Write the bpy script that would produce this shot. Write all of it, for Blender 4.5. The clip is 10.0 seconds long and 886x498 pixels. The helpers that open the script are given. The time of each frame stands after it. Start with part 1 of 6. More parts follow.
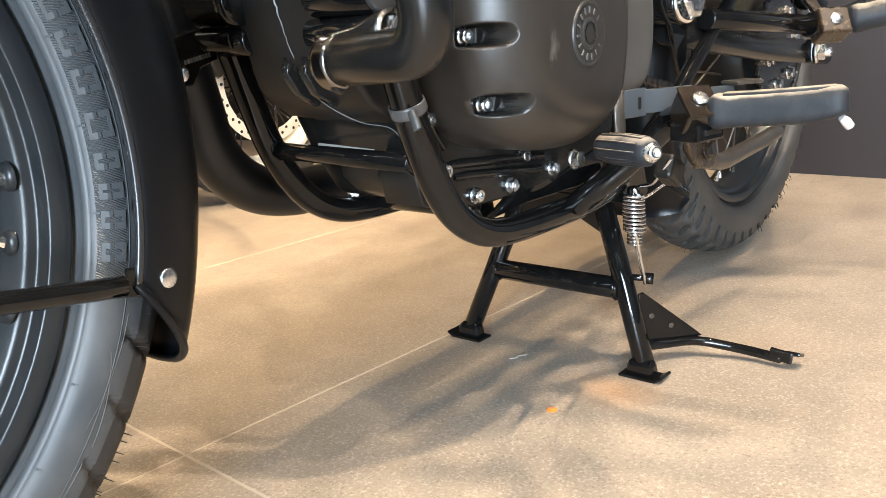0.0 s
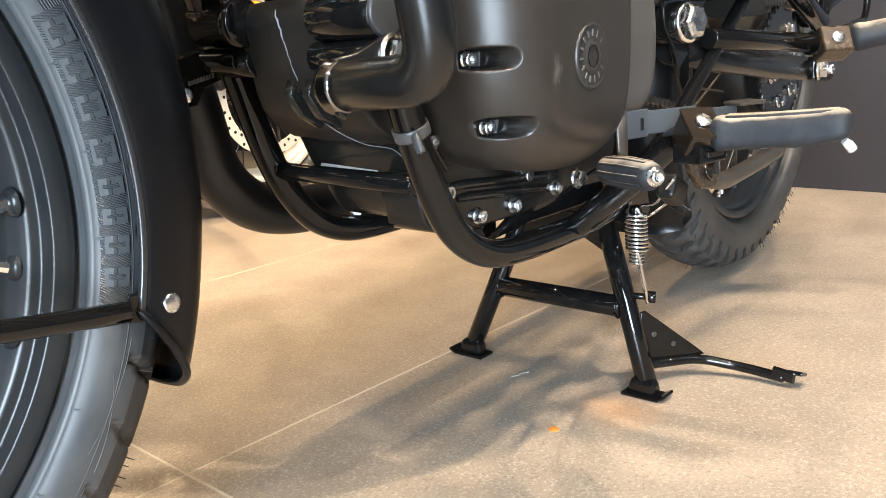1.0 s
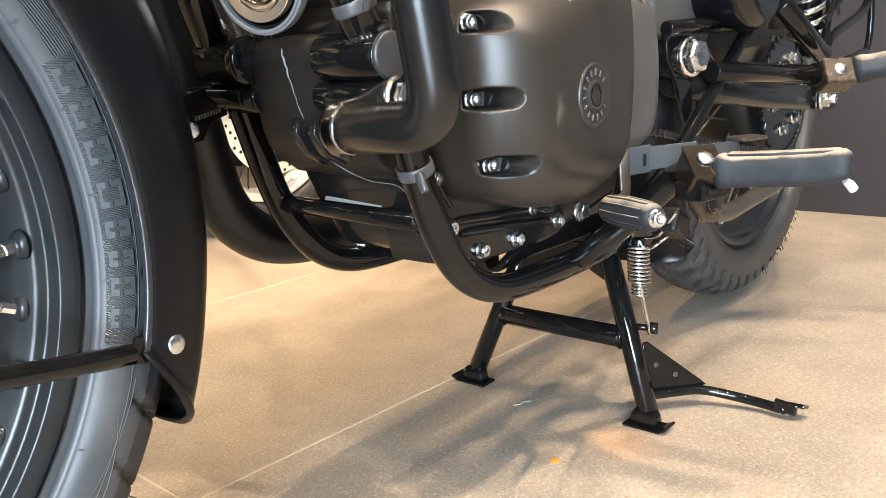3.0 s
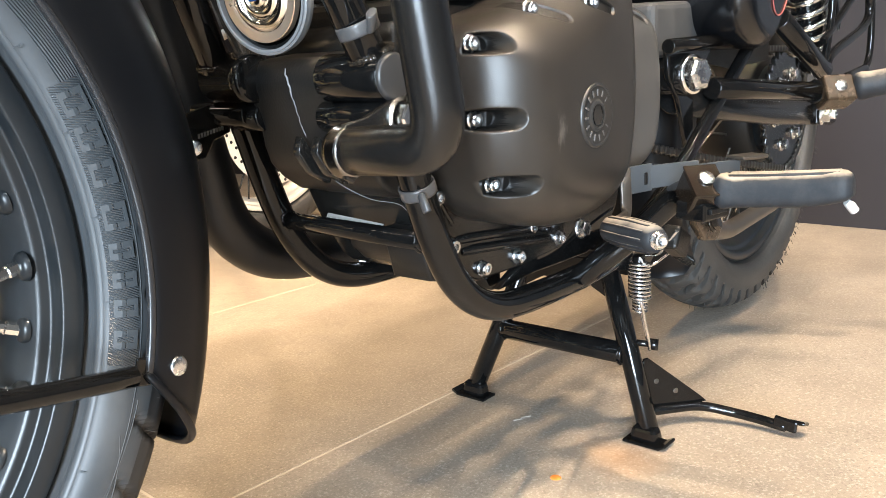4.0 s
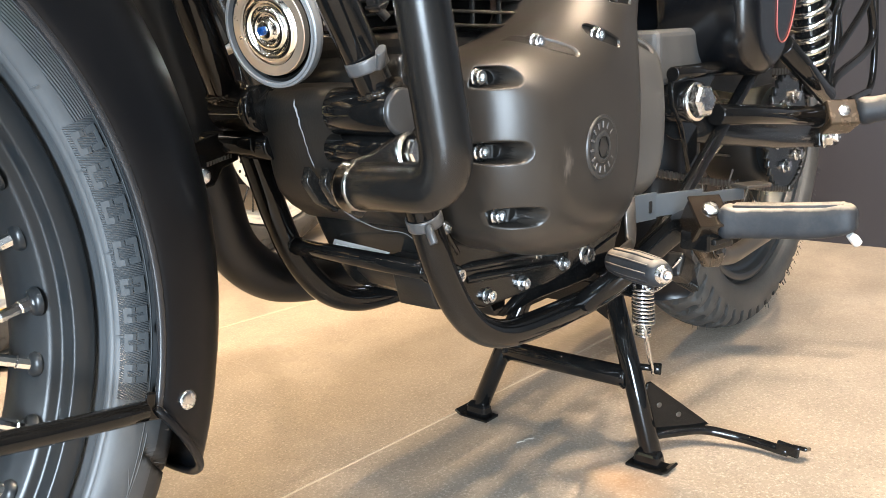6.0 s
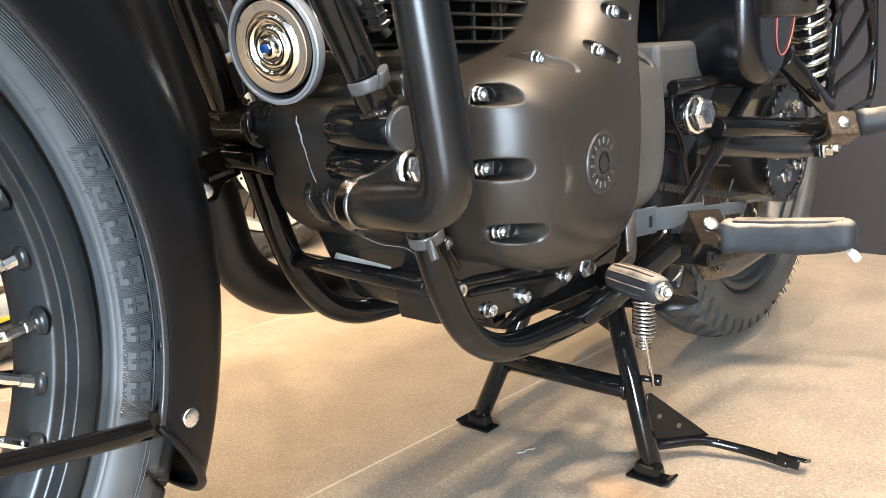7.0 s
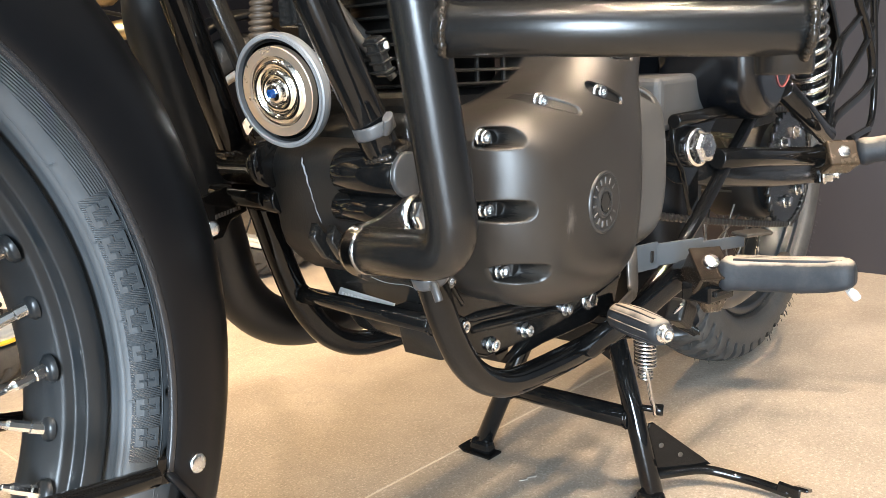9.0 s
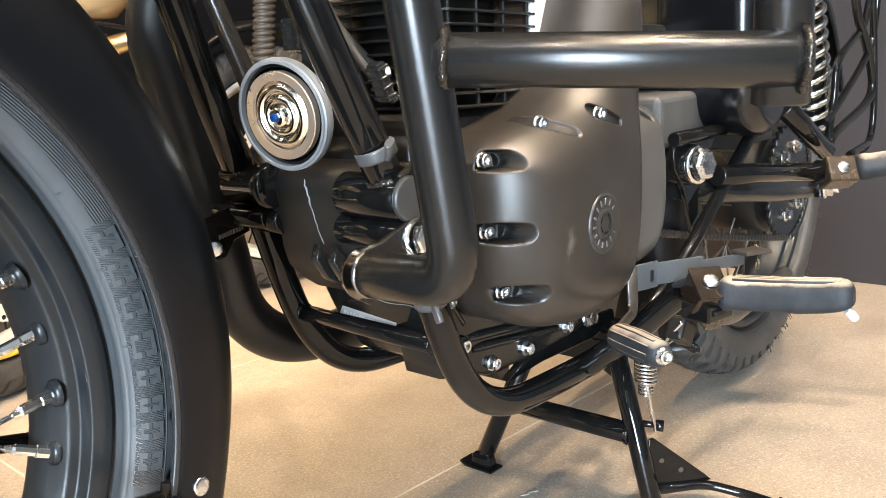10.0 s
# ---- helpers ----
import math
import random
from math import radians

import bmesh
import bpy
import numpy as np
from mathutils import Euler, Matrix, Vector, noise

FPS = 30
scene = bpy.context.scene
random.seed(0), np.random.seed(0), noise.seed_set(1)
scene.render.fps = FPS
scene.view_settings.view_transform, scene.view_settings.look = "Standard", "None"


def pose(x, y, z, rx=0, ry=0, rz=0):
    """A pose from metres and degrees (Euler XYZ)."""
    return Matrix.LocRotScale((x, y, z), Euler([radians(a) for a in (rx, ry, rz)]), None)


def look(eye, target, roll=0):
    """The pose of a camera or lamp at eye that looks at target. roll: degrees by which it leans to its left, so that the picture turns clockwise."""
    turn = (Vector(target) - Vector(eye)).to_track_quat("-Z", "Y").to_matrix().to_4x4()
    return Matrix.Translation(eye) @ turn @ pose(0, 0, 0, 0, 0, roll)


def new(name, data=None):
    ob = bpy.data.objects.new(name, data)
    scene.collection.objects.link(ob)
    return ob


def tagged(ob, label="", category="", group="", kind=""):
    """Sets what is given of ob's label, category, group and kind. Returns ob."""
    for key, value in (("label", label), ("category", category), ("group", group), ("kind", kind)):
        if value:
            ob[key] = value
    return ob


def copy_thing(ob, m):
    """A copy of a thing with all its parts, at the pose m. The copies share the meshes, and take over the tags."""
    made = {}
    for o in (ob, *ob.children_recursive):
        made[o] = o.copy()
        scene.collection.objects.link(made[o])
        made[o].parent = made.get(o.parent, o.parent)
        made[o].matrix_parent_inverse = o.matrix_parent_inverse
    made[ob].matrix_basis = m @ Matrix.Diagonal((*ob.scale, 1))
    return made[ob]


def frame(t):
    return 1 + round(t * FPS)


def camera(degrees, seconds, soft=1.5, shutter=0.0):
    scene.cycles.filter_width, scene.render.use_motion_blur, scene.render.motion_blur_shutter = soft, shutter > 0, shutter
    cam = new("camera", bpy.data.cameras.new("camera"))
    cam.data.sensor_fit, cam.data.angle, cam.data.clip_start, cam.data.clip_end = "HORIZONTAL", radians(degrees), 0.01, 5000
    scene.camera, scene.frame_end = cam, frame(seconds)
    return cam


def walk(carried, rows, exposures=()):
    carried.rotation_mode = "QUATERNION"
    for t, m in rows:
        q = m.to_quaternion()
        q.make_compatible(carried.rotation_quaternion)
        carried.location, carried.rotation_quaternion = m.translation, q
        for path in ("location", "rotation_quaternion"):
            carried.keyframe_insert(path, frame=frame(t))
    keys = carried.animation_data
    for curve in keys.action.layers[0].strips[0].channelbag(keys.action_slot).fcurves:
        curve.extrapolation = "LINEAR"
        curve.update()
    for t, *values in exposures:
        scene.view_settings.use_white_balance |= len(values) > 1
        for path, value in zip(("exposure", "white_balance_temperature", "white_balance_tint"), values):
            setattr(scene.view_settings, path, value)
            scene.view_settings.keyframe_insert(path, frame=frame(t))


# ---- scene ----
cam = camera(55.35, 10.0, soft=0.8)
PATH = [
    (0, 0.0117, -0.5356, 0.4024, 75.239, 3.305, -50.792),
    (0.5, 0.0126, -0.5342, 0.4069, 75.506, 3.274, -50.695),
    (1, 0.0131, -0.5334, 0.4130, 75.823, 3.161, -50.681),
    (1.5, 0.0134, -0.5336, 0.4164, 76.080, 3.067, -50.632),
    (2, 0.0141, -0.5343, 0.4221, 76.376, 2.928, -50.525),
    (2.5, 0.0142, -0.5348, 0.4274, 76.553, 2.882, -50.414),
    (4, 0.0140, -0.5325, 0.4437, 77.123, 2.501, -50.331),
    (4.5, 0.0133, -0.5317, 0.4484, 77.340, 2.391, -50.303),
    (5, 0.0128, -0.5313, 0.4535, 77.448, 2.329, -50.144),
    (5.5, 0.0118, -0.5312, 0.4583, 77.528, 2.203, -50.127),
    (7, 0.0101, -0.5320, 0.4745, 77.788, 2.126, -50.085),
    (7.5, 0.0097, -0.5327, 0.4797, 77.938, 2.044, -50.036),
    (8, 0.0098, -0.5318, 0.4858, 78.123, 2.038, -50.028),
    (8.5, 0.0087, -0.5319, 0.4930, 78.241, 2.039, -49.967),
    (9, 0.0078, -0.5330, 0.5013, 78.349, 2.063, -49.961),
    (9.5, 0.0070, -0.5349, 0.5082, 78.518, 2.047, -49.917),
    (10, 0.0060, -0.5361, 0.5158, 78.685, 2.068, -49.819),
]
walk(cam, [(t, pose(x, y, z, rx, ry, rz)) for t, x, y, z, rx, ry, rz in PATH], exposures=[(0, 0.12), (2, 0.18), (4.5, 0.29), (7, 0.33), (10, 0.34)])

# ---- light ----
world = bpy.data.worlds.new("world")
scene.world = world
world.use_nodes = True
bg = world.node_tree.nodes["Background"]
bg.inputs["Color"].default_value = (0.55, 0.62, 0.75, 1)
bg.inputs["Strength"].default_value = 0.02


def lamp(name, kind, at, aim, power, colour, size, size_y=None, blend=0.5, cone=100):
    data = bpy.data.lights.new(name, kind)
    data.energy, data.color = power, colour
    if kind == "AREA":
        data.shape = "RECTANGLE" if size_y else "DISK"
        data.size = size
        if size_y:
            data.size_y = size_y
    else:
        data.shadow_soft_size, data.spot_size, data.spot_blend = size, radians(cone), blend
    ob = new(name, data)
    ob.matrix_world = look(at, aim)
    return ob


WARM = (1.0, 0.79, 0.57)
GOLD = (1.0, 0.72, 0.42)
COOL = (0.70, 0.85, 1.0)
CEILING = 3.0
# Ceiling spots of the showroom: place, aim, watts, cone
SPOTS = [
    ((0.20, -0.90, CEILING - 0.1), (0.45, 0.0, 0), 220, 80),
    ((0.70, -1.15, CEILING - 0.1), (0.60, 0.0, 0), 270, 80),
    ((-0.60, -0.50, CEILING - 0.1), (0.3, 0.0, 0), 130, 90),
    ((1.35, -0.62, CEILING - 0.1), (0.9, 0.0, 0), 110, 80),
    ((0.86, -0.22, CEILING - 0.1), (0.80, 0.0, 0), 60, 80),
    ((1.00, -1.75, CEILING - 0.1), (0.75, 0.0, 0), 130, 80),
    ((0.90, 1.00, CEILING - 0.1), (1.00, 0.92, 0), 250, 42),
    ((1.75, 0.70, CEILING - 0.1), (1.45, 0.85, 0), 150, 46),
    ((-0.40, 0.85, CEILING - 0.1), (0.3, 0.4, 0), 90, 80),
    ((0.55, 1.60, CEILING - 0.1), (0.7, 0.8, 0), 90, 80),
    # added only to brighten the motorcycles parked behind, no known source
    ((0.25, 0.30, CEILING - 0.1), (0.95, 1.20, 0.45), 190, 38),
]
# Flat ceiling panels, unseen, added for streaks: place, x and y length, watts, colour
PANELS = [
    ((-1.25, -1.00, CEILING - 0.03), 0.03, 2.80, 36, (0.86, 0.93, 1.0)),
    ((0.30, -2.45, CEILING - 0.03), 3.00, 0.03, 40, (0.9, 0.95, 1.0)),
    ((-1.60, 1.20, CEILING - 0.03), 0.20, 1.20, 14, (1.0, 0.86, 0.68)),
]
for at, sx, sy, watts, colour in PANELS:
    lamp("ceiling_panel_lamp", "AREA", at, (at[0], at[1] + 1e-4, 0), watts, colour, sx, sy)
for at, aim, watts, cone in SPOTS:
    lamp("ceiling_spot_lamp", "SPOT", at, aim, watts, WARM if at[1] < 0.2 else GOLD, 0.010, cone=cone, blend=0.7)
# Daylight through the shop window
lamp("window_daylight", "AREA", (-3.42, -2.60, 1.15), (0.3, -2.60, 1.15), 720, COOL, 1.7, 2.2)

# ---- materials ----
def material(name, colour, rough=0.5, metal=0.0, coat=0.0, vary=0.15, scale=30.0, bump=0.0, bump_scale=300.0,
             rough_vary=0.1, spec=0.5, dust=None, dust_amount=0.0, dust_scale=12.0):
    m = bpy.data.materials.new(name)
    m.use_nodes = True
    n, l = m.node_tree.nodes, m.node_tree.links
    b = n["Principled BSDF"]
    b.inputs["Metallic"].default_value = metal
    b.inputs["Coat Weight"].default_value = coat
    b.inputs["Coat Roughness"].default_value = 0.06
    b.inputs["Specular IOR Level"].default_value = spec
    tc = n.new("ShaderNodeTexCoord")
    big = n.new("ShaderNodeTexNoise")
    big.inputs["Scale"].default_value = scale
    big.inputs["Detail"].default_value = 5
    l.new(tc.outputs["Object"], big.inputs["Vector"])
    ramp = n.new("ShaderNodeMix")
    ramp.data_type = "RGBA"
    ramp.inputs["A"].default_value = (*[c * (1 - vary) for c in colour], 1)
    ramp.inputs["B"].default_value = (*[min(1, c * (1 + vary)) for c in colour], 1)
    l.new(big.outputs["Fac"], ramp.inputs["Factor"])
    out = ramp.outputs["Result"]
    rr = n.new("ShaderNodeMapRange")
    rr.inputs["To Min"].default_value = max(0.02, rough - rough_vary)
    rr.inputs["To Max"].default_value = min(1, rough + rough_vary)
    l.new(big.outputs["Fac"], rr.inputs["Value"])
    rout = rr.outputs["Result"]
    if dust:
        dn = n.new("ShaderNodeTexNoise")
        dn.inputs["Scale"].default_value = dust_scale
        dn.inputs["Detail"].default_value = 9
        dn.inputs["Roughness"].default_value = 0.7
        l.new(tc.outputs["Object"], dn.inputs["Vector"])
        dr = n.new("ShaderNodeMapRange")
        dr.inputs["From Min"].default_value = 0.45
        dr.inputs["From Max"].default_value = 0.75
        dr.inputs["To Max"].default_value = dust_amount
        l.new(dn.outputs["Fac"], dr.inputs["Value"])
        dm = n.new("ShaderNodeMix")
        dm.data_type = "RGBA"
        dm.inputs["B"].default_value = (*dust, 1)
        l.new(out, dm.inputs["A"])
        l.new(dr.outputs["Result"], dm.inputs["Factor"])
        out = dm.outputs["Result"]
        ra = n.new("ShaderNodeMath")
        ra.inputs[1].default_value = 0.5
        ra.operation = "MULTIPLY_ADD"
        l.new(dr.outputs["Result"], ra.inputs[0])
        l.new(rout, ra.inputs[2])
        rout = ra.outputs[0]
    l.new(out, b.inputs["Base Color"])
    l.new(rout, b.inputs["Roughness"])
    if bump:
        bn = n.new("ShaderNodeTexNoise")
        bn.inputs["Scale"].default_value = bump_scale
        bn.inputs["Detail"].default_value = 4
        l.new(tc.outputs["Object"], bn.inputs["Vector"])
        bp = n.new("ShaderNodeBump")
        bp.inputs["Strength"].default_value = bump
        bp.inputs["Distance"].default_value = 0.001
        l.new(bn.outputs["Fac"], bp.inputs["Height"])
        l.new(bp.outputs["Normal"], b.inputs["Normal"])
    return m


DUST = (0.30, 0.27, 0.23)
M_FRAME = material("gloss_black_paint", (0.004, 0.004, 0.004), 0.05, spec=0.34, coat=0.0, rough_vary=0.04, dust=DUST, dust_amount=0.01, dust_scale=60)
M_GUARD = material("satin_black_powder_coat", (0.008, 0.0077, 0.0074), 0.25, metal=0.1, rough_vary=0.03, bump=0.05, bump_scale=1600, spec=0.48, dust=DUST, dust_amount=0.008)
M_COVER = material("matt_black_engine_paint", (0.021, 0.0178, 0.0148), 0.38, metal=0.1, rough_vary=0.04, bump=0.10, bump_scale=1500, spec=0.55, dust=DUST, dust_amount=0.015, dust_scale=20)


def rub(m, centre, size, colour, amount):
    """A patch of fine scuffs of its own shape round a point."""
    n, l = m.node_tree.nodes, m.node_tree.links
    b = n["Principled BSDF"]
    old = b.inputs["Base Color"].links[0].from_socket
    tc, mp, no, ln = n.new("ShaderNodeTexCoord"), n.new("ShaderNodeMapping"), n.new("ShaderNodeTexNoise"), n.new("ShaderNodeVectorMath")
    mp.vector_type = "TEXTURE"
    mp.inputs["Location"].default_value, mp.inputs["Scale"].default_value = centre, size
    l.new(tc.outputs["Object"], mp.inputs["Vector"])
    ln.operation = "LENGTH"
    l.new(mp.outputs["Vector"], ln.inputs[0])
    no.inputs["Scale"].default_value, no.inputs["Detail"].default_value, no.inputs["Roughness"].default_value = 2.2, 9, 0.75
    l.new(mp.outputs["Vector"], no.inputs["Vector"])
    ad = n.new("ShaderNodeMath")
    ad.operation = "MULTIPLY_ADD"
    ad.inputs[1].default_value = -0.34
    l.new(ln.outputs["Value"], ad.inputs[0])
    l.new(no.outputs["Fac"], ad.inputs[2])
    mr = n.new("ShaderNodeMapRange")
    mr.inputs["From Min"].default_value, mr.inputs["From Max"].default_value, mr.inputs["To Max"].default_value = 0.30, 0.48, amount
    l.new(ad.outputs[0], mr.inputs["Value"])
    mx = n.new("ShaderNodeMix")
    mx.data_type = "RGBA"
    mx.inputs["B"].default_value = (*colour, 1)
    l.new(old, mx.inputs["A"])
    l.new(mr.outputs["Result"], mx.inputs["Factor"])
    l.new(mx.outputs["Result"], b.inputs["Base Color"])


rub(M_COVER, (0.588, -0.172, 0.382), (0.010, 0.05, 0.024), (0.11, 0.095, 0.08), 0.6)
M_CASE = material("black_cast_case", (0.0055, 0.0051, 0.0047), 0.42, rough_vary=0.08, bump=0.3, bump_scale=500, spec=0.32, dust=DUST, dust_amount=0.02)
M_CASE_GLOSS = material("semi_gloss_black_case", (0.0055, 0.0055, 0.0053), 0.20, rough_vary=0.07, spec=0.42, dust=DUST, dust_amount=0.06, dust_scale=420)
M_FENDER = material("matt_black_fender_paint", (0.0020, 0.0025, 0.0034), 0.33, rough_vary=0.04, bump=0.05, bump_scale=1500, spec=0.25, dust=DUST, dust_amount=0.004)
M_EXH = material("matt_black_exhaust", (0.0090, 0.0108, 0.0135), 0.40, rough_vary=0.05, bump=0.12, bump_scale=1200, spec=0.5, dust=DUST, dust_amount=0.012)
M_RIM = material("dark_grey_rim_paint", (0.012, 0.0142, 0.0160), 0.30, metal=0.0, spec=0.35, rough_vary=0.05)
M_CHROME = material("chrome", (0.86, 0.85, 0.83), 0.16, metal=1.0, vary=0.05, rough_vary=0.03)
M_ZINC = material("zinc_bolt", (0.70, 0.71, 0.72), 0.26, metal=1.0, vary=0.12, scale=200, rough_vary=0.1)
M_BRASSY = material("yellow_zinc", (0.62, 0.50, 0.28), 0.32, metal=1.0, vary=0.2, scale=200)
M_GREY = material("grey_metal_cap", (0.022, 0.021, 0.020), 0.36, rough_vary=0.05, bump=0.1)
M_ALU = material("brushed_horn_ring", (0.17, 0.175, 0.18), 0.45, metal=0.35, vary=0.05)
M_HORN = material("chrome_horn_disc", (0.92, 0.85, 0.76), 0.14, metal=1.0, vary=0.04, rough_vary=0.04)
# peach base colour holds the warm floor's reflection in the flange
M_FLANGE = material("satin_horn_flange", (0.62, 0.48, 0.36), 0.30, metal=0.85, vary=0.04)
M_BLUE = material("blue_bolt", (0.008, 0.045, 0.16), 0.2, metal=0.4)
M_RUBBER = material("black_rubber", (0.022, 0.022, 0.022), 0.65, bump=0.3, bump_scale=700, dust=DUST, dust_amount=0.12)


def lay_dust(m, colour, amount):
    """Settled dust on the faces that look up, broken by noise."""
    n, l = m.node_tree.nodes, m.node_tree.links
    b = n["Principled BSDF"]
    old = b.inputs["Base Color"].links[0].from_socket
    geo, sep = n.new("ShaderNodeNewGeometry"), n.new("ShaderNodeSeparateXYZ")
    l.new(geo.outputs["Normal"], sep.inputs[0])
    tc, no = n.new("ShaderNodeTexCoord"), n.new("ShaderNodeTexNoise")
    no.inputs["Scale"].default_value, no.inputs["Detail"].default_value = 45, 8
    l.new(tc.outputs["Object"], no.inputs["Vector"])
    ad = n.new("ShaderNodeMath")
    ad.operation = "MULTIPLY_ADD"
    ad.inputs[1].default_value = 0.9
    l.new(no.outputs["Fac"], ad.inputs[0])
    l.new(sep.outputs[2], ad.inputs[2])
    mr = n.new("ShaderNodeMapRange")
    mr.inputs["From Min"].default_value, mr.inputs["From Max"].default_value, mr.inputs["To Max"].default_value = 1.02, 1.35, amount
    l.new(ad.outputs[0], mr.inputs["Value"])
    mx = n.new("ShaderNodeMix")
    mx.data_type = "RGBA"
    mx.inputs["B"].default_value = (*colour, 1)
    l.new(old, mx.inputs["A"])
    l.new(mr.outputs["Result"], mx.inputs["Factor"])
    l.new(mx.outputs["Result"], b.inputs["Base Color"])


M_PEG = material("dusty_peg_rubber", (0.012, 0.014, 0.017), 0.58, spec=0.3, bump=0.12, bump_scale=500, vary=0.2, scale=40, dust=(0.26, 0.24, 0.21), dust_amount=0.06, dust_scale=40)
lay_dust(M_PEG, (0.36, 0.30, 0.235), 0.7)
M_CLIP = material("grey_plastic_clip", (0.055, 0.055, 0.056), 0.36)
M_CAP = material("dull_grey_end_cap", (0.024, 0.0235, 0.023), 0.40, bump=0.1)
M_WHITE = material("bare_alloy", (0.75, 0.74, 0.72), 0.40, metal=0.5)
M_STEEL = material("worn_steel", (0.12, 0.108, 0.096), 0.38, metal=0.85, vary=0.35, scale=60, rough_vary=0.15)
M_RUST = material("brown_plated_steel", (0.016, 0.011, 0.0075), 0.16, metal=0.2, vary=0.3, scale=40, rough_vary=0.14)
M_PLATE = material("stamped_silver_label", (0.42, 0.41, 0.39), 0.40, metal=0.0)
M_INK = material("label_ink", (0.74, 0.74, 0.72), 0.5)
M_LETTER = material("raised_worn_letters", (0.13, 0.125, 0.12), 0.32, metal=0.5)
M_RED = material("red_pinstripe", (0.30, 0.07, 0.06), 0.4)
M_TANK2 = material("sand_tank_paint", (0.42, 0.30, 0.16), 0.3, coat=0.4)
M_YELLOW = material("yellow_rim_tape", (0.75, 0.42, 0.03), 0.4)
M_SIGNAL = material("amber_lens", (0.85, 0.22, 0.01), 0.2)
M_SPRING = material("zinc_spring", (0.66, 0.67, 0.68), 0.22, metal=1.0, vary=0.1, scale=150)
M_ROTOR = material("brake_rotor_steel", (0.72, 0.66, 0.57), 0.42, metal=0.3, vary=0.1)
M_COLLAR = material("bare_collar_steel", (0.26, 0.25, 0.24), 0.20, metal=1.0, vary=0.3, scale=120)
M_GOLD = material("tan_plated_bracket", (0.055, 0.038, 0.024), 0.26, metal=0.5, vary=0.35, scale=70)
M_ORANGE = material("orange_paint_spot", (0.70, 0.20, 0.03), 0.5)
M_WELD = material("bright_lacquered_weld", (0.022, 0.018, 0.014), 0.12, metal=0.35, vary=0.4, scale=400)
M_SIDE = material("semi_gloss_black_panel", (0.0030, 0.0033, 0.0040), 0.20, spec=0.55, rough_vary=0.04)
M_PLASTIC = material("grained_black_plastic", (0.050, 0.050, 0.050), 0.50, bump=0.4, bump_scale=900, dust=DUST, dust_amount=0.05)
M_HOSE = material("brown_ribbed_rubber", (0.045, 0.029, 0.017), 0.55, vary=0.2)
# lighter cover paint; the cool light on this flat face is in its colour
M_COVER_GREY = material("dusty_cool_lit_cover_paint", (0.050, 0.048, 0.045), 0.46, rough_vary=0.05, bump=0.10, bump_scale=1500, spec=0.6, dust=DUST, dust_amount=0.04, dust_scale=20)
# the rolled edge's bright highlight is put into this lighter, glossier paint
M_EDGE = material("highlit_fender_edge", (0.012, 0.013, 0.015), 0.26, spec=0.5, rough_vary=0.05)
M_SCRIBE = material("sealant_line", (0.17, 0.175, 0.18), 0.6)


def tyre_material(name, base, stripes):
    """Rubber with moulded hatching between two radii, in the wheel's own axes (y is the axle)."""
    m = material(name, base, 0.50, rough_vary=0.08, vary=0.25, scale=25, dust=(0.20, 0.20, 0.20), dust_amount=0.12, dust_scale=18)
    n, l = m.node_tree.nodes, m.node_tree.links
    tc = n.new("ShaderNodeTexCoord")
    sep = n.new("ShaderNodeSeparateXYZ")
    l.new(tc.outputs["Object"], sep.inputs[0])

    def math_node(op, a, b=None, c=None):
        q = n.new("ShaderNodeMath")
        q.operation = op
        for k, v in enumerate((a, b, c)):
            if v is None:
                continue
            if isinstance(v, (int, float)):
                q.inputs[k].default_value = v
            else:
                l.new(v, q.inputs[k])
        return q.outputs[0]

    ang = math_node("ARCTAN2", sep.outputs[2], sep.outputs[0])
    rad = math_node("SQRT", math_node("ADD", math_node("MULTIPLY", sep.outputs[0], sep.outputs[0]), math_node("MULTIPLY", sep.outputs[2], sep.outputs[2])))
    wave = math_node("SINE", math_node("ADD", math_node("MULTIPLY", ang, stripes), math_node("MULTIPLY", rad, 2000.0)))
    band = math_node("MULTIPLY", math_node("GREATER_THAN", rad, 0.2652), math_node("LESS_THAN", rad, 0.2830))
    arc = math_node("MULTIPLY", math_node("GREATER_THAN", ang, radians(-14.5)), math_node("LESS_THAN", ang, radians(23)))
    fine = math_node("SINE", math_node("ADD", math_node("MULTIPLY", rad, 4000.0), math_node("MULTIPLY", ang, 90.0)))
    band2 = math_node("MULTIPLY", math_node("GREATER_THAN", rad, 0.2720), math_node("LESS_THAN", rad, 0.2880))
    arc2 = math_node("MULTIPLY", math_node("GREATER_THAN", ang, radians(23)), math_node("LESS_THAN", ang, radians(80)))
    h = math_node("ADD", math_node("MULTIPLY", math_node("MULTIPLY", wave, band), arc), math_node("MULTIPLY", math_node("MULTIPLY", fine, band2), arc2))
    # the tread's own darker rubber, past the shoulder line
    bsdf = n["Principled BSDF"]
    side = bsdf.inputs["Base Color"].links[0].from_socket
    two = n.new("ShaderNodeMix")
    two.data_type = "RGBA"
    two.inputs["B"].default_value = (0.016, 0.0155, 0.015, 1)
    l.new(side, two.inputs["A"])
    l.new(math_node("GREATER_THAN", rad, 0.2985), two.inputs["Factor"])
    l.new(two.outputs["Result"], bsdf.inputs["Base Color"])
    bp = n.new("ShaderNodeBump")
    bp.inputs["Strength"].default_value = 0.55
    bp.inputs["Distance"].default_value = 0.0012
    l.new(h, bp.inputs["Height"])
    l.new(bp.outputs["Normal"], n["Principled BSDF"].inputs["Normal"])
    return m


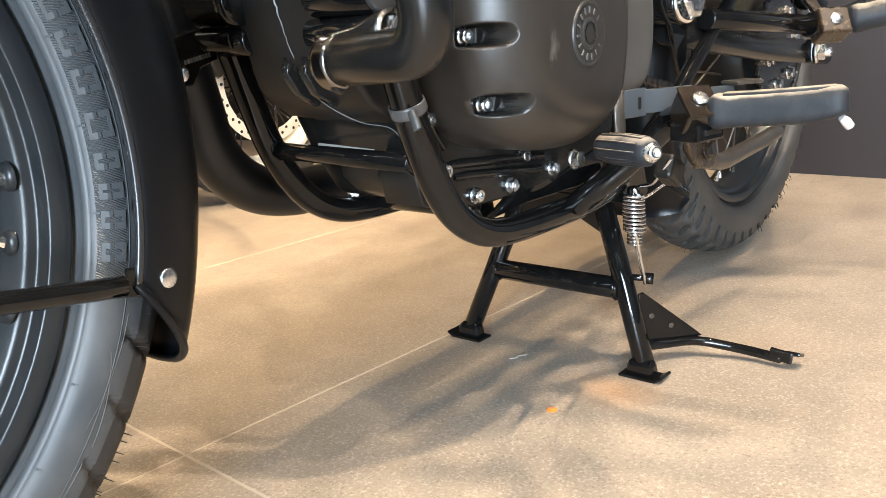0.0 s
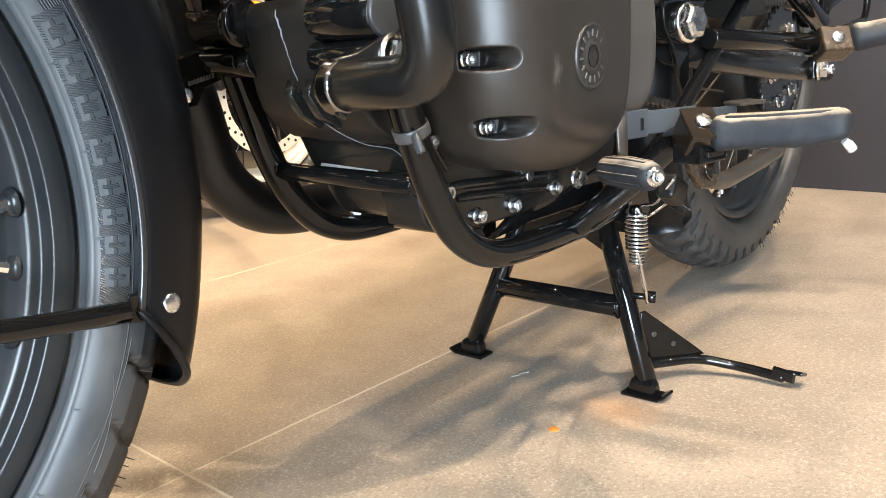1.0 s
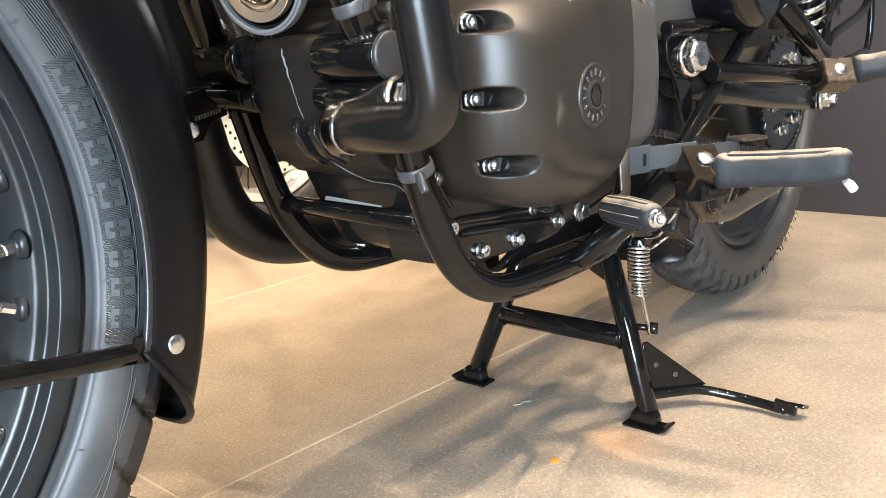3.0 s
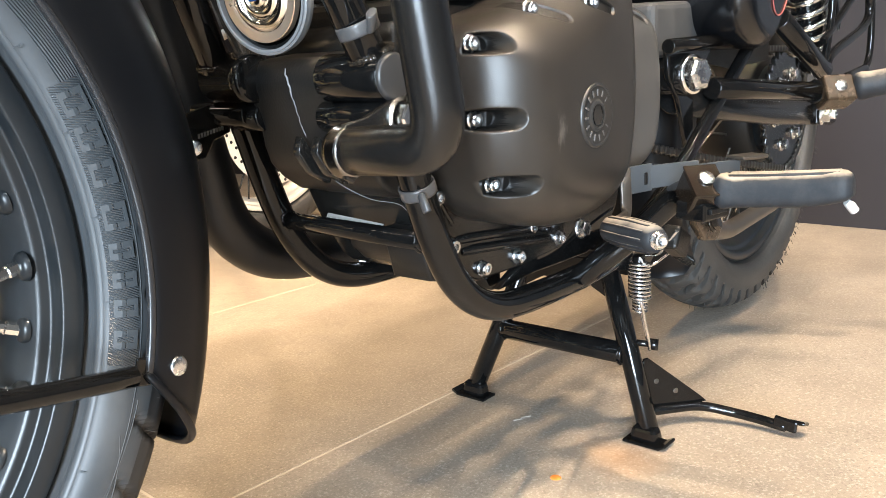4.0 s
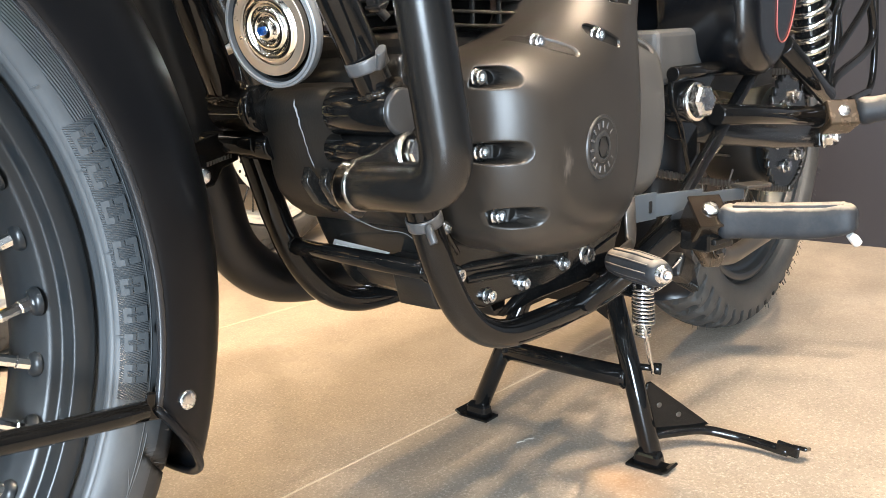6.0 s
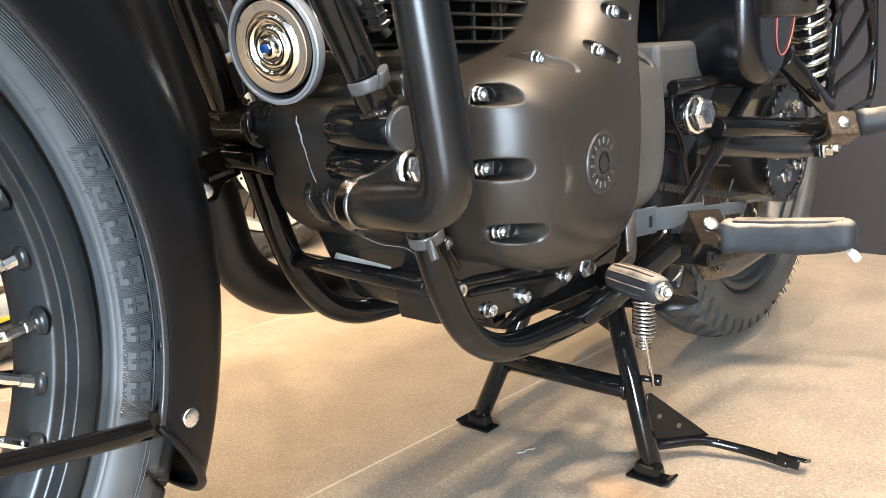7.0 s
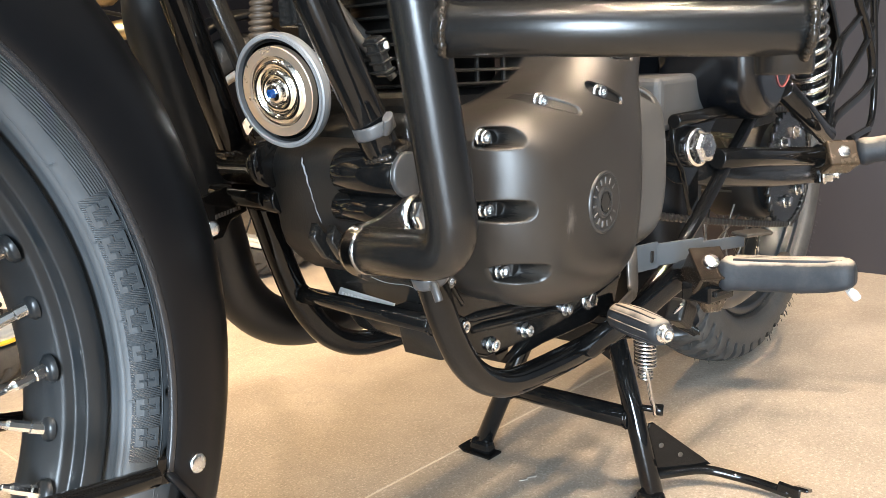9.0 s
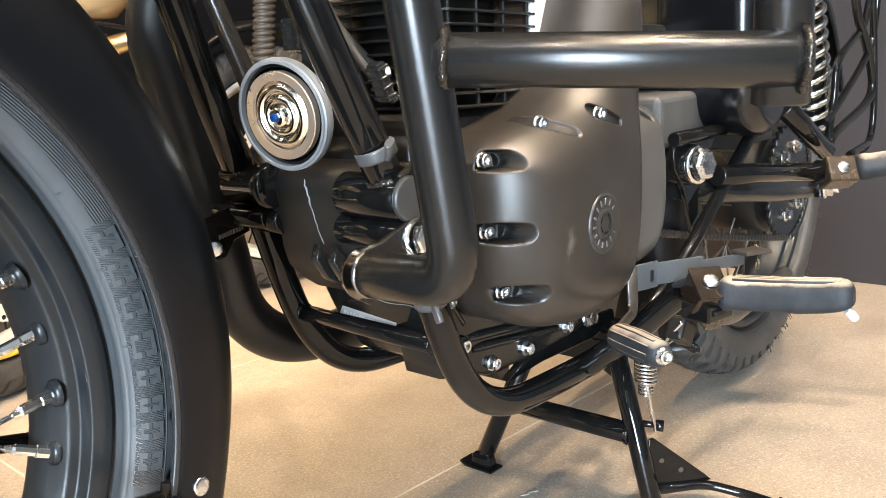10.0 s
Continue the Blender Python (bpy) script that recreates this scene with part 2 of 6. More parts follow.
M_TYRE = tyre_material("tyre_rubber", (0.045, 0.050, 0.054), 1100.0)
M_TYRE_PLAIN = material("smooth_tyre_rubber", (0.045, 0.050, 0.054), 0.46, rough_vary=0.06, vary=0.15)
M_TYRE_REAR = material("rear_tyre_rubber", (0.030, 0.0285, 0.0265), 0.60, bump=0.3, bump_scale=400, vary=0.35, scale=20, dust=(0.22, 0.20, 0.17), dust_amount=0.14, dust_scale=40)


def floor_material():
    m = bpy.data.materials.new("tan_porcelain_tile")
    m.use_nodes = True
    n, l = m.node_tree.nodes, m.node_tree.links
    b = n["Principled BSDF"]
    tc = n.new("ShaderNodeTexCoord")
    oi = n.new("ShaderNodeObjectInfo")

    shift = n.new("ShaderNodeVectorMath")
    shift.operation = "MULTIPLY_ADD"
    shift.inputs[0].default_value = (7.0, 5.0, 3.0)
    l.new(oi.outputs["Random"], shift.inputs[1])
    l.new(tc.outputs["Object"], shift.inputs[2])

    def noise_node(scale, detail, rough=0.6):
        q = n.new("ShaderNodeTexNoise")
        q.inputs["Scale"].default_value = scale
        q.inputs["Detail"].default_value = detail
        q.inputs["Roughness"].default_value = rough
        l.new(shift.outputs[0], q.inputs["Vector"])
        return q.outputs["Fac"]

    def mix(fac, a, b_):
        q = n.new("ShaderNodeMix")
        q.data_type = "RGBA"
        l.new(fac, q.inputs["Factor"])
        for k, v in (("A", a), ("B", b_)):
            if isinstance(v, tuple):
                q.inputs[k].default_value = (*v, 1)
            else:
                l.new(v, q.inputs[k])
        return q.outputs["Result"]

    def rng(v, a, b_, c, d):
        q = n.new("ShaderNodeMapRange")
        for k, x in zip(("From Min", "From Max", "To Min", "To Max"), (a, b_, c, d)):
            q.inputs[k].default_value = x
        l.new(v, q.inputs["Value"])
        return q.outputs["Result"]

    cloud = mix(rng(noise_node(7, 8, 0.65), 0.32, 0.68, 0, 1), (0.228, 0.191, 0.153), (0.352, 0.302, 0.246))
    patch = mix(rng(noise_node(28, 6, 0.7), 0.43, 0.70, 0, 0.85), cloud, (0.218, 0.186, 0.154))
    grain = mix(rng(noise_node(330, 3), 0.52, 0.68, 0, 0.6), patch, (0.53, 0.47, 0.41))
    speck = mix(rng(noise_node(240, 4, 0.75), 0.54, 0.66, 0, 0.7), grain, (0.142, 0.115, 0.093))
    smudge = mix(rng(noise_node(2.2, 6, 0.7), 0.52, 0.72, 0, 0.25), speck, (0.21, 0.18, 0.152))
    # an orange patch round one point, its edge broken by noise
    geo, sub, sc, ln = n.new("ShaderNodeNewGeometry"), n.new("ShaderNodeVectorMath"), n.new("ShaderNodeVectorMath"), n.new("ShaderNodeVectorMath")
    sub.operation, sc.operation, ln.operation = "SUBTRACT", "MULTIPLY", "LENGTH"
    sub.inputs[1].default_value, sc.inputs[1].default_value = (0.795, -0.118, 0.0), (18.0, 15.0, 0.0)
    l.new(geo.outputs["Position"], sub.inputs[0])
    l.new(sub.outputs[0], sc.inputs[0])
    l.new(sc.outputs[0], ln.inputs[0])
    near = n.new("ShaderNodeMath")
    near.operation = "MULTIPLY_ADD"
    near.inputs[1].default_value = 0.9
    l.new(noise_node(16, 5), near.inputs[0])
    l.new(ln.outputs["Value"], near.inputs[2])
    orange_patch = mix(rng(near.outputs[0], 0.45, 1.45, 0.38, 0.0), smudge, (0.52, 0.24, 0.07))
    l.new(orange_patch, b.inputs["Base Color"])
    l.new(rng(noise_node(9, 6), 0.3, 0.7, 0.30, 0.46), b.inputs["Roughness"])
    bp = n.new("ShaderNodeBump")
    bp.inputs["Strength"].default_value = 0.28
    bp.inputs["Distance"].default_value = 0.001
    l.new(noise_node(180, 5), bp.inputs["Height"])
    l.new(bp.outputs["Normal"], b.inputs["Normal"])
    return m


M_FLOOR = floor_material()
M_GROUT = material("pale_tile_joint", (0.44, 0.39, 0.33), 0.8, scale=40)
M_WALL_DARK = material("dark_aubergine_wall_paint", (0.0135, 0.0098, 0.0105), 0.50, vary=0.2, scale=3, bump=0.1, bump_scale=200)
M_WALL = material("charcoal_wall_paint", (0.065, 0.062, 0.057), 0.7, vary=0.1, scale=2, bump=0.1, bump_scale=150)
M_CEIL = material("dark_ceiling_paint", (0.07, 0.067, 0.064), 0.8, vary=0.1, scale=2)
M_GLASS = bpy.data.materials.new("window_glass")
M_GLASS.use_nodes = True
M_GLASS.node_tree.nodes["Principled BSDF"].inputs["Transmission Weight"].default_value = 1.0
M_GLASS.node_tree.nodes["Principled BSDF"].inputs["Roughness"].default_value = 0.02
M_LAMP = bpy.data.materials.new("lit_lamp_lens")
M_LAMP.use_nodes = True
M_LAMP.node_tree.nodes["Principled BSDF"].inputs["Emission Color"].default_value = (1.0, 0.8, 0.56, 1)
M_LAMP.node_tree.nodes["Principled BSDF"].inputs["Emission Strength"].default_value = 18.0

# ---- shape helpers ----
V = Vector


def mesh_from(name, verts, faces, smooth=True):
    me = bpy.data.meshes.new(name)
    me.from_pydata([tuple(v) for v in verts], [], faces)
    me.update()
    if smooth:
        me.polygons.foreach_set("use_smooth", [True] * len(me.polygons))
    return me


def part(name, data, mat, parent=None, label="", at=None, kind=""):
    """Links a bmesh or mesh as one object, under a parent."""
    if isinstance(data, bmesh.types.BMesh):
        me = bpy.data.meshes.new(name)
        bmesh.ops.recalc_face_normals(data, faces=data.faces)
        data.to_mesh(me)
        data.free()
        data = me
    if mat and not data.materials:
        data.materials.append(mat)
    ob = new(name, data)
    if at is not None:
        ob.matrix_local = at
    if parent:
        ob.parent = parent
    return tagged(ob, label=label, kind=kind)


def thing(name, label, category, at=(0, 0, 0), group=""):
    ob = new(name)
    ob.location = at
    ob.empty_display_size = 0.05
    return tagged(ob, label=label, category=category, group=group)


def catmull(pts, steps):
    P = [V(p) for p in pts]
    if len(P) < 3:
        return P
    P = [P[0] * 2 - P[1]] + P + [P[-1] * 2 - P[-2]]
    out = []
    for i in range(1, len(P) - 2):
        a, b, c, d = P[i - 1:i + 3]
        for k in range(steps):
            t = k / steps
            out.append(0.5 * ((2 * b) + (c - a) * t + (2 * a - 5 * b + 4 * c - d) * t * t + (3 * b - a - 3 * c + d) * t ** 3))
    out.append(P[-2])
    return out


def fillet(pts, radius, steps=8):
    """A polyline with its corners rounded."""
    P = [V(p) for p in pts]
    out = [P[0]]
    for i in range(1, len(P) - 1):
        a, b = (P[i - 1] - P[i]), (P[i + 1] - P[i])
        d = min(radius, a.length * 0.49, b.length * 0.49)
        s, e = P[i] + a.normalized() * d, P[i] + b.normalized() * d
        for k in range(steps + 1):
            t = k / steps
            out.append((1 - t) ** 2 * s + 2 * t * (1 - t) * P[i] + t * t * e)
    out.append(P[-1])
    return out


def sweep(pts, r, n=18, flat=1.0, ends=True, bm=None):
    """A round bar along a line of points; r is a number or one radius a point; its ends are slightly rounded."""
    P = [V(p) for p in pts]
    bm = bm or bmesh.new()
    R = list(r) if isinstance(r, (list, tuple)) else [r] * len(P)
    if ends:
        d0, d1 = (P[0] - P[1]).normalized(), (P[-1] - P[-2]).normalized()
        c0, c1 = R[0] * 0.12, R[-1] * 0.12
        P = [P[0], P[0] - d0 * c0] + P[1:-1] + [P[-1] - d1 * c1, P[-1]]
        R = [R[0] - c0, R[0]] + R[1:-1] + [R[-1], R[-1] - c1]
    rings, up = [], None
    for i, p in enumerate(P):
        t = (P[min(i + 1, len(P) - 1)] - P[max(i - 1, 0)]).normalized()
        if up is None:
            up = t.orthogonal().normalized()
        up = (up - t * up.dot(t)).normalized()
        side = t.cross(up)
        rings.append([bm.verts.new(p + R[i] * (math.cos(2 * math.pi * k / n) * up + flat * math.sin(2 * math.pi * k / n) * side)) for k in range(n)])
    for a, b in zip(rings, rings[1:]):
        for k in range(n):
            f = bm.faces.new((a[k], a[(k + 1) % n], b[(k + 1) % n], b[k]))
            f.smooth = True
    if ends:
        bm.faces.new(rings[0][::-1])
        bm.faces.new(rings[-1])
    return bm


def frame_at(origin, direction):
    """A pose at origin whose z axis points along direction."""
    q = V(direction).to_track_quat("Z", "Y")
    return Matrix.Translation(V(origin)) @ q.to_matrix().to_4x4()


def level_at(origin, direction):
    """A pose at origin whose z axis points along direction and whose x axis stays level."""
    z = V(direction).normalized()
    x = V((0, 0, 1)).cross(z).normalized()
    y = z.cross(x)
    return Matrix.Translation(V(origin)) @ Matrix((x, y, z)).transposed().to_4x4()


def lathe(profile, n=32, bm=None, m=None, smooth=True, hexes=0):
    """Turns (radius, height) round the z axis; radius 0 closes it."""
    bm = bm or bmesh.new()
    m = m or Matrix.Identity(4)
    rings = []
    for r, h in profile:
        if r <= 1e-7:
            rings.append([bm.verts.new(m @ V((0, 0, h)))])
        else:
            rings.append([bm.verts.new(m @ V((r * math.cos(2 * math.pi * k / n), r * math.sin(2 * math.pi * k / n), h))) for k in range(n)])
    for a, b in zip(rings, rings[1:]):
        for k in range(n):
            k2 = (k + 1) % n
            if len(a) == 1 and len(b) == 1:
                continue
            if len(a) == 1:
                f = bm.faces.new((a[0], b[k2], b[k]))
            elif len(b) == 1:
                f = bm.faces.new((a[k], a[k2], b[0]))
            else:
                f = bm.faces.new((a[k], a[k2], b[k2], b[k]))
            f.smooth = smooth
    return bm


def block(size, m=None, bevel=0.001, segments=2, bm=None, taper=None):
    """A bevelled box, centred; taper scales the top face."""
    own = bmesh.new()
    bmesh.ops.create_cube(own, size=1.0)
    for v in own.verts:
        k = taper if taper and v.co.z > 0 else 1.0
        v.co = V((v.co.x * size[0] * k, v.co.y * size[1] * k, v.co.z * size[2]))
    if bevel:
        bmesh.ops.bevel(own, geom=list(own.edges), offset=min(bevel, min(size) * 0.45), segments=segments, affect="EDGES", profile=0.5)
    if m is not None:
        own.transform(m)
    if bm is None:
        return own
    me = bpy.data.meshes.new("tmp")
    own.to_mesh(me)
    own.free()
    bm.from_mesh(me)
    bpy.data.meshes.remove(me)
    return bm


def slab(outline, y0, y1, bevel=0.003, segments=3, smooth_pts=0):
    """An outline in x and z, thick from y0 to y1, with rounded edges."""
    pts = outline
    if smooth_pts:
        pts = [(p.x, p.y) for p in catmull([(x, z, 0) for x, z in outline + outline[:1]], smooth_pts)[:-1]]
    bm = bmesh.new()
    vs = [bm.verts.new((x, y0, z)) for x, z in pts]
    f = bm.faces.new(vs)
    r = bmesh.ops.extrude_face_region(bm, geom=[f])
    for v in r["geom"]:
        if isinstance(v, bmesh.types.BMVert):
            v.co.y = y1
    bmesh.ops.recalc_face_normals(bm, faces=bm.faces)
    if bevel:
        rim = [e for e in bm.edges if abs(e.verts[0].co.y - e.verts[1].co.y) < 1e-6]
        bmesh.ops.bevel(bm, geom=rim, offset=bevel, segments=segments, affect="EDGES", profile=0.5)
    for f in bm.faces:
        f.smooth = len(f.verts) <= 4
    return bm


def turned(profile, a0, a1, n, closed_profile=True, wave=None):
    """Turns (y, radius) points round the y axis from angle a0 to a1 (radians; 0 is +x, a quarter turn is up)."""
    full = abs(a1 - a0) > 2 * math.pi - 1e-6
    verts, faces, k = [], [], len(profile)
    steps = n if full else n + 1
    for i in range(steps):
        a = a0 + (a1 - a0) * i / n
        for j, (y, r) in enumerate(profile):
            yy, rr = wave(a, y, r, j) if wave else (y, r)
            verts.append((rr * math.cos(a), yy, rr * math.sin(a)))
    for i in range(n):
        i2 = (i + 1) % steps
        for j in range(k if closed_profile else k - 1):
            j2 = (j + 1) % k
            faces.append((i * k + j, i * k + j2, i2 * k + j2, i2 * k + j))
    if not full and closed_profile:
        faces.append(tuple(range(k)))
        faces.append(tuple((steps - 1) * k + j for j in reversed(range(k))))
    return verts, faces


def join(*bms):
    out = bms[0]
    for b in bms[1:]:
        me = bpy.data.meshes.new("tmp")
        b.to_mesh(me)
        b.free()
        out.from_mesh(me)
        bpy.data.meshes.remove(me)
    return out


def bolt_mesh(name, r, h, flange=1.0, socket=True, mat=None):
    """A bolt head along +z: a flange, a hexagon head and a dished or socketed top."""
    bm = lathe([(0, 0), (r * 1.35 * flange, 0), (r * 1.38 * flange, h * 0.18), (r * 1.1, h * 0.3)], 20)
    head = [(r * 1.08, h * 0.2), (r * 1.08, h * 0.88), (r * 0.95, h)]
    head += [(r * 0.55, h), (r * 0.5, h * 0.6), (0, h * 0.6)] if socket else [(r * 0.5, h * 1.02), (0, h * 1.02)]
    lathe(head, 6 if not socket else 16, bm, smooth=False)
    me = bpy.data.meshes.new(name)
    bm.to_mesh(me)
    bm.free()
    me.materials.append(mat)
    return me


BOLT = bolt_mesh("bolt", 0.0052, 0.007, mat=M_ZINC)
BOLT_HEX = bolt_mesh("hex_bolt", 0.0058, 0.007, socket=False, mat=M_ZINC)


def weld(points, r, seed):
    """A bead of weld: overlapping lumps along a line."""
    rnd = random.Random(seed)
    line = catmull([V(p) + V([rnd.uniform(-1, 1) * r * 0.2 for _ in range(3)]) for p in points], 3)
    return sweep(line, [r * (0.62 + 0.42 * abs(math.cos(i * math.pi / 3)) + rnd.uniform(-0.12, 0.12)) for i in range(len(line))], 9)


def ring_points(centre, axis, r, n, a0=0, a1=360):
    m = frame_at(centre, axis)
    return [m @ V((r * math.cos(radians(a0 + (a1 - a0) * k / n)), r * math.sin(radians(a0 + (a1 - a0) * k / n)), 0)) for k in range(n + (a1 - a0 < 360))]

# ---- the showroom ----
X0, X1, Y0, Y1 = -3.5, 2.16, -4.2, 4.4


def wall(name, lo, hi, mat, label):
    c = [(a + b) / 2 for a, b in zip(lo, hi)]
    s = [b - a for a, b in zip(lo, hi)]
    return tagged(part(name, block(s, Matrix.Translation(c), bevel=0.0), mat), label=label, category="wall", kind="structure")


wall("wall_east", (X1, Y0 - 0.15, 0), (X1 + 0.15, Y1 + 0.15, CEILING), M_WALL_DARK, "dark aubergine painted showroom wall behind the motorcycle")
wall("wall_north", (X0, Y1, 0), (X1, Y1 + 0.15, CEILING), M_WALL, "plain warm grey painted showroom wall")
wall("wall_south", (X0, Y0 - 0.15, 0), (X1, Y0, CEILING), M_WALL, "plain warm grey painted showroom wall")
west = bmesh.new()
WY0, WY1, WZ0, WZ1 = -3.50, -1.70, 0.03, 2.30
for lo, hi in (((X0 - 0.15, Y0 - 0.15, 0), (X0, WY0, CEILING)), ((X0 - 0.15, WY1, 0), (X0, Y1 + 0.15, CEILING)),
               ((X0 - 0.15, WY0, 0), (X0, WY1, WZ0)), ((X0 - 0.15, WY0, WZ1), (X0, WY1, CEILING))):
    block([q - p for p, q in zip(lo, hi)], Matrix.Translation([(p + q) / 2 for p, q in zip(lo, hi)]), bevel=0, bm=west)
tagged(part("wall_west", west, M_WALL), label="warm grey showroom wall with a shop window", category="wall", kind="structure")
window = tagged(part("window_1", block((0.012, WY1 - WY0, WZ1 - WZ0), Matrix.Translation((X0 - 0.08, (WY0 + WY1) / 2, (WZ0 + WZ1) / 2)), bevel=0), M_GLASS), label="large shop window pane", category="window", kind="structure")
window.visible_shadow = False
wall("ceiling", (X0 - 0.15, Y0 - 0.15, CEILING), (X1 + 0.15, Y1 + 0.15, CEILING + 0.12), M_CEIL, "plain pale showroom ceiling")
# every spot gets a fitting, the added one for the bikes behind too
for at, aim, watts, cone in SPOTS:
    spot = thing("ceiling_light", "round recessed ceiling spotlight, switched on", "ceiling light", (at[0], at[1], CEILING), "ceiling spotlights")
    part("housing", lathe([(0.06, 0), (0.06, -0.012), (0.05, -0.014), (0.05, -0.002), (0.06, 0)], 24), M_WHITE, spot)
    part("lens", lathe([(0.049, -0.004), (0, -0.004)], 24), M_LAMP, spot)

# frames round the panels that were added for streak highlights
for at, sx, sy, watts, colour in PANELS:
    pan = thing("ceiling_panel_light", "frame of an added, unseen flat ceiling light panel", "ceiling light", (at[0], at[1], CEILING), "ceiling light panels")
    for dx, dy, lx, ly in ((0, sy / 2 + 0.012, sx + 0.048, 0.024), (0, -sy / 2 - 0.012, sx + 0.048, 0.024), (sx / 2 + 0.012, 0, 0.024, sy), (-sx / 2 - 0.012, 0, 0.024, sy)):
        part("frame_bar", block((lx, ly, 0.03), Matrix.Translation((dx, dy, -0.015)), 0.002), M_WHITE, pan)

# ---- the motorcycle ----
bike = thing("motorcycle", "matt black motorcycle standing on its centre stand in a showroom", "motorcycle")


def bolt(p, d, mesh=None, parent=None, scale=1.0, name="bolt", label=""):
    m = frame_at(p, d) @ Matrix.Rotation(random.uniform(0, 6.28), 4, "Z") @ Matrix.Scale(scale, 4)
    return part(name, mesh or BOLT, None, parent or bike, label, at=m)


DOME = lathe([(0.0066, 0), (0.0068, 0.0010), (0.0064, 0.0018), (0.0045, 0.0023), (0, 0.0025)], 20)
DOME_ME = bpy.data.meshes.new("round_bolt")
DOME.to_mesh(DOME_ME)
DOME.free()
DOME_ME.materials.append(M_ZINC)

# -- wheels --
FW, RW = V((0, 0, 0.332)), V((1.375, 0, 0.340))


def tyre_mesh(name, half, r_bead, r_top, grooves, n, seed, rounds):
    """A tyre round the y axis; grooves(angle, across) gives the depth cut into the tread."""
    m_tread = rounds
    shape = [(0.0290, 0.2520), (0.0292, 0.2592), (0.0345, 0.2612), (0.0425, 0.2614), (0.0450, 0.2625), (0.0492, 0.2650), (0.0530, 0.2715), (0.0545, 0.2810), (0.0525, 0.2940), (0.0490, 0.3060)]
    fy, fr = half / 0.0545, (r_top - r_bead) / (0.332 - 0.252)
    side = catmull([(y * fy, r_bead + (r - 0.252) * fr, 0) for y, r in shape], 4)
    y_s, r_s = side[-1].x, side[-1].y
    tread = []
    for k in range(1, m_tread + 1):
        a = k / (m_tread + 1)
        y = y_s * math.cos(math.pi * a)
        tread.append((y, r_s + (r_top - r_s) * math.sin(math.pi * a) ** 1.1))
    left = [(-p.x, p.y) for p in side]
    right = [(p.x, p.y) for p in reversed(side)]
    prof = left + tread_sign(tread) + right
    arc = [0.0]
    for (y0, q0), (y1, q1) in zip(prof, prof[1:]):
        arc.append(arc[-1] + math.hypot(y1 - y0, q1 - q0))
    mid = arc[-1] / 2
    reach = max(abs(s - mid) for s, (y, q) in zip(arc, prof) if q > r_top - 0.040)

    def wave(a, y, r, j):
        w = (arc[j] - mid) / reach
        return (y, r) if abs(w) > 1 else (y * (1 - grooves(a, w) * 0.5 / r_top), r - grooves(a, w))

    verts, faces = turned(prof, 0, 2 * math.pi, n, closed_profile=True, wave=wave)
    return mesh_from(name, verts, faces)


def tread_sign(t):
    return sorted(t, key=lambda p: p[0])


def front_grooves(a, w):
    s = abs(w)
    k = (a / (2 * math.pi) * 44 + (0.5 if w > 0 else 0.0) - s * 0.9) % 1.0
    if 0.2 < s < 0.97 and abs(k - 0.5) < 0.07:
        return 0.0060
    return 0.0035 if abs(s - 0.24) < 0.04 else 0.0


def rear_grooves(a, w):
    s = abs(w)
    t = a / (2 * math.pi) * 52 + (0.5 if w > 0 else 0.0)
    k, k2 = (t + s * 1.7) % 1.0, (t + 0.5 + s * 1.7) % 1.0
    if 0.48 < s < 0.92 and abs(k - 0.5) < 0.14:
        return 0.012
    if 0.08 < s < 0.44 and abs(k2 - 0.5) < 0.14:
        return 0.012
    return 0.0015 if abs(s - 0.975) < 0.02 else 0.0


def rim_mesh(name, half, r):
    """A rolled spoke rim; r is its flange's radius."""
    k = r / 0.256
    half_prof = [(-0.0345, 0.2570), (-0.0360, 0.2564), (-0.0366, 0.2550), (-0.0364, 0.2500), (-0.0358, 0.2445), (-0.0352, 0.2434), (-0.0342, 0.2428), (-0.0330, 0.2426),
                 (-0.0275, 0.2412), (-0.0262, 0.2404), (-0.0255, 0.2390), (-0.0250, 0.2360), (-0.0242, 0.2342), (-0.0225, 0.2326), (-0.0185, 0.2300), (-0.0140, 0.2266), (-0.0090, 0.2232), (-0.0045, 0.2214), (0.0, 0.2208)]
    inner = [(y * half / 0.0365, q * k) for y, q in half_prof]
    prof = inner + [(-y, q) for y, q in reversed(inner[:-1])]
    prof += [(half * 0.9, 0.2535 * k), (half * 0.6, 0.235 * k), (0, 0.228 * k), (-half * 0.6, 0.235 * k), (-half * 0.9, 0.2535 * k)]
    verts, faces = turned(prof, 0, 2 * math.pi, 160)
    return mesh_from(name, verts, faces)


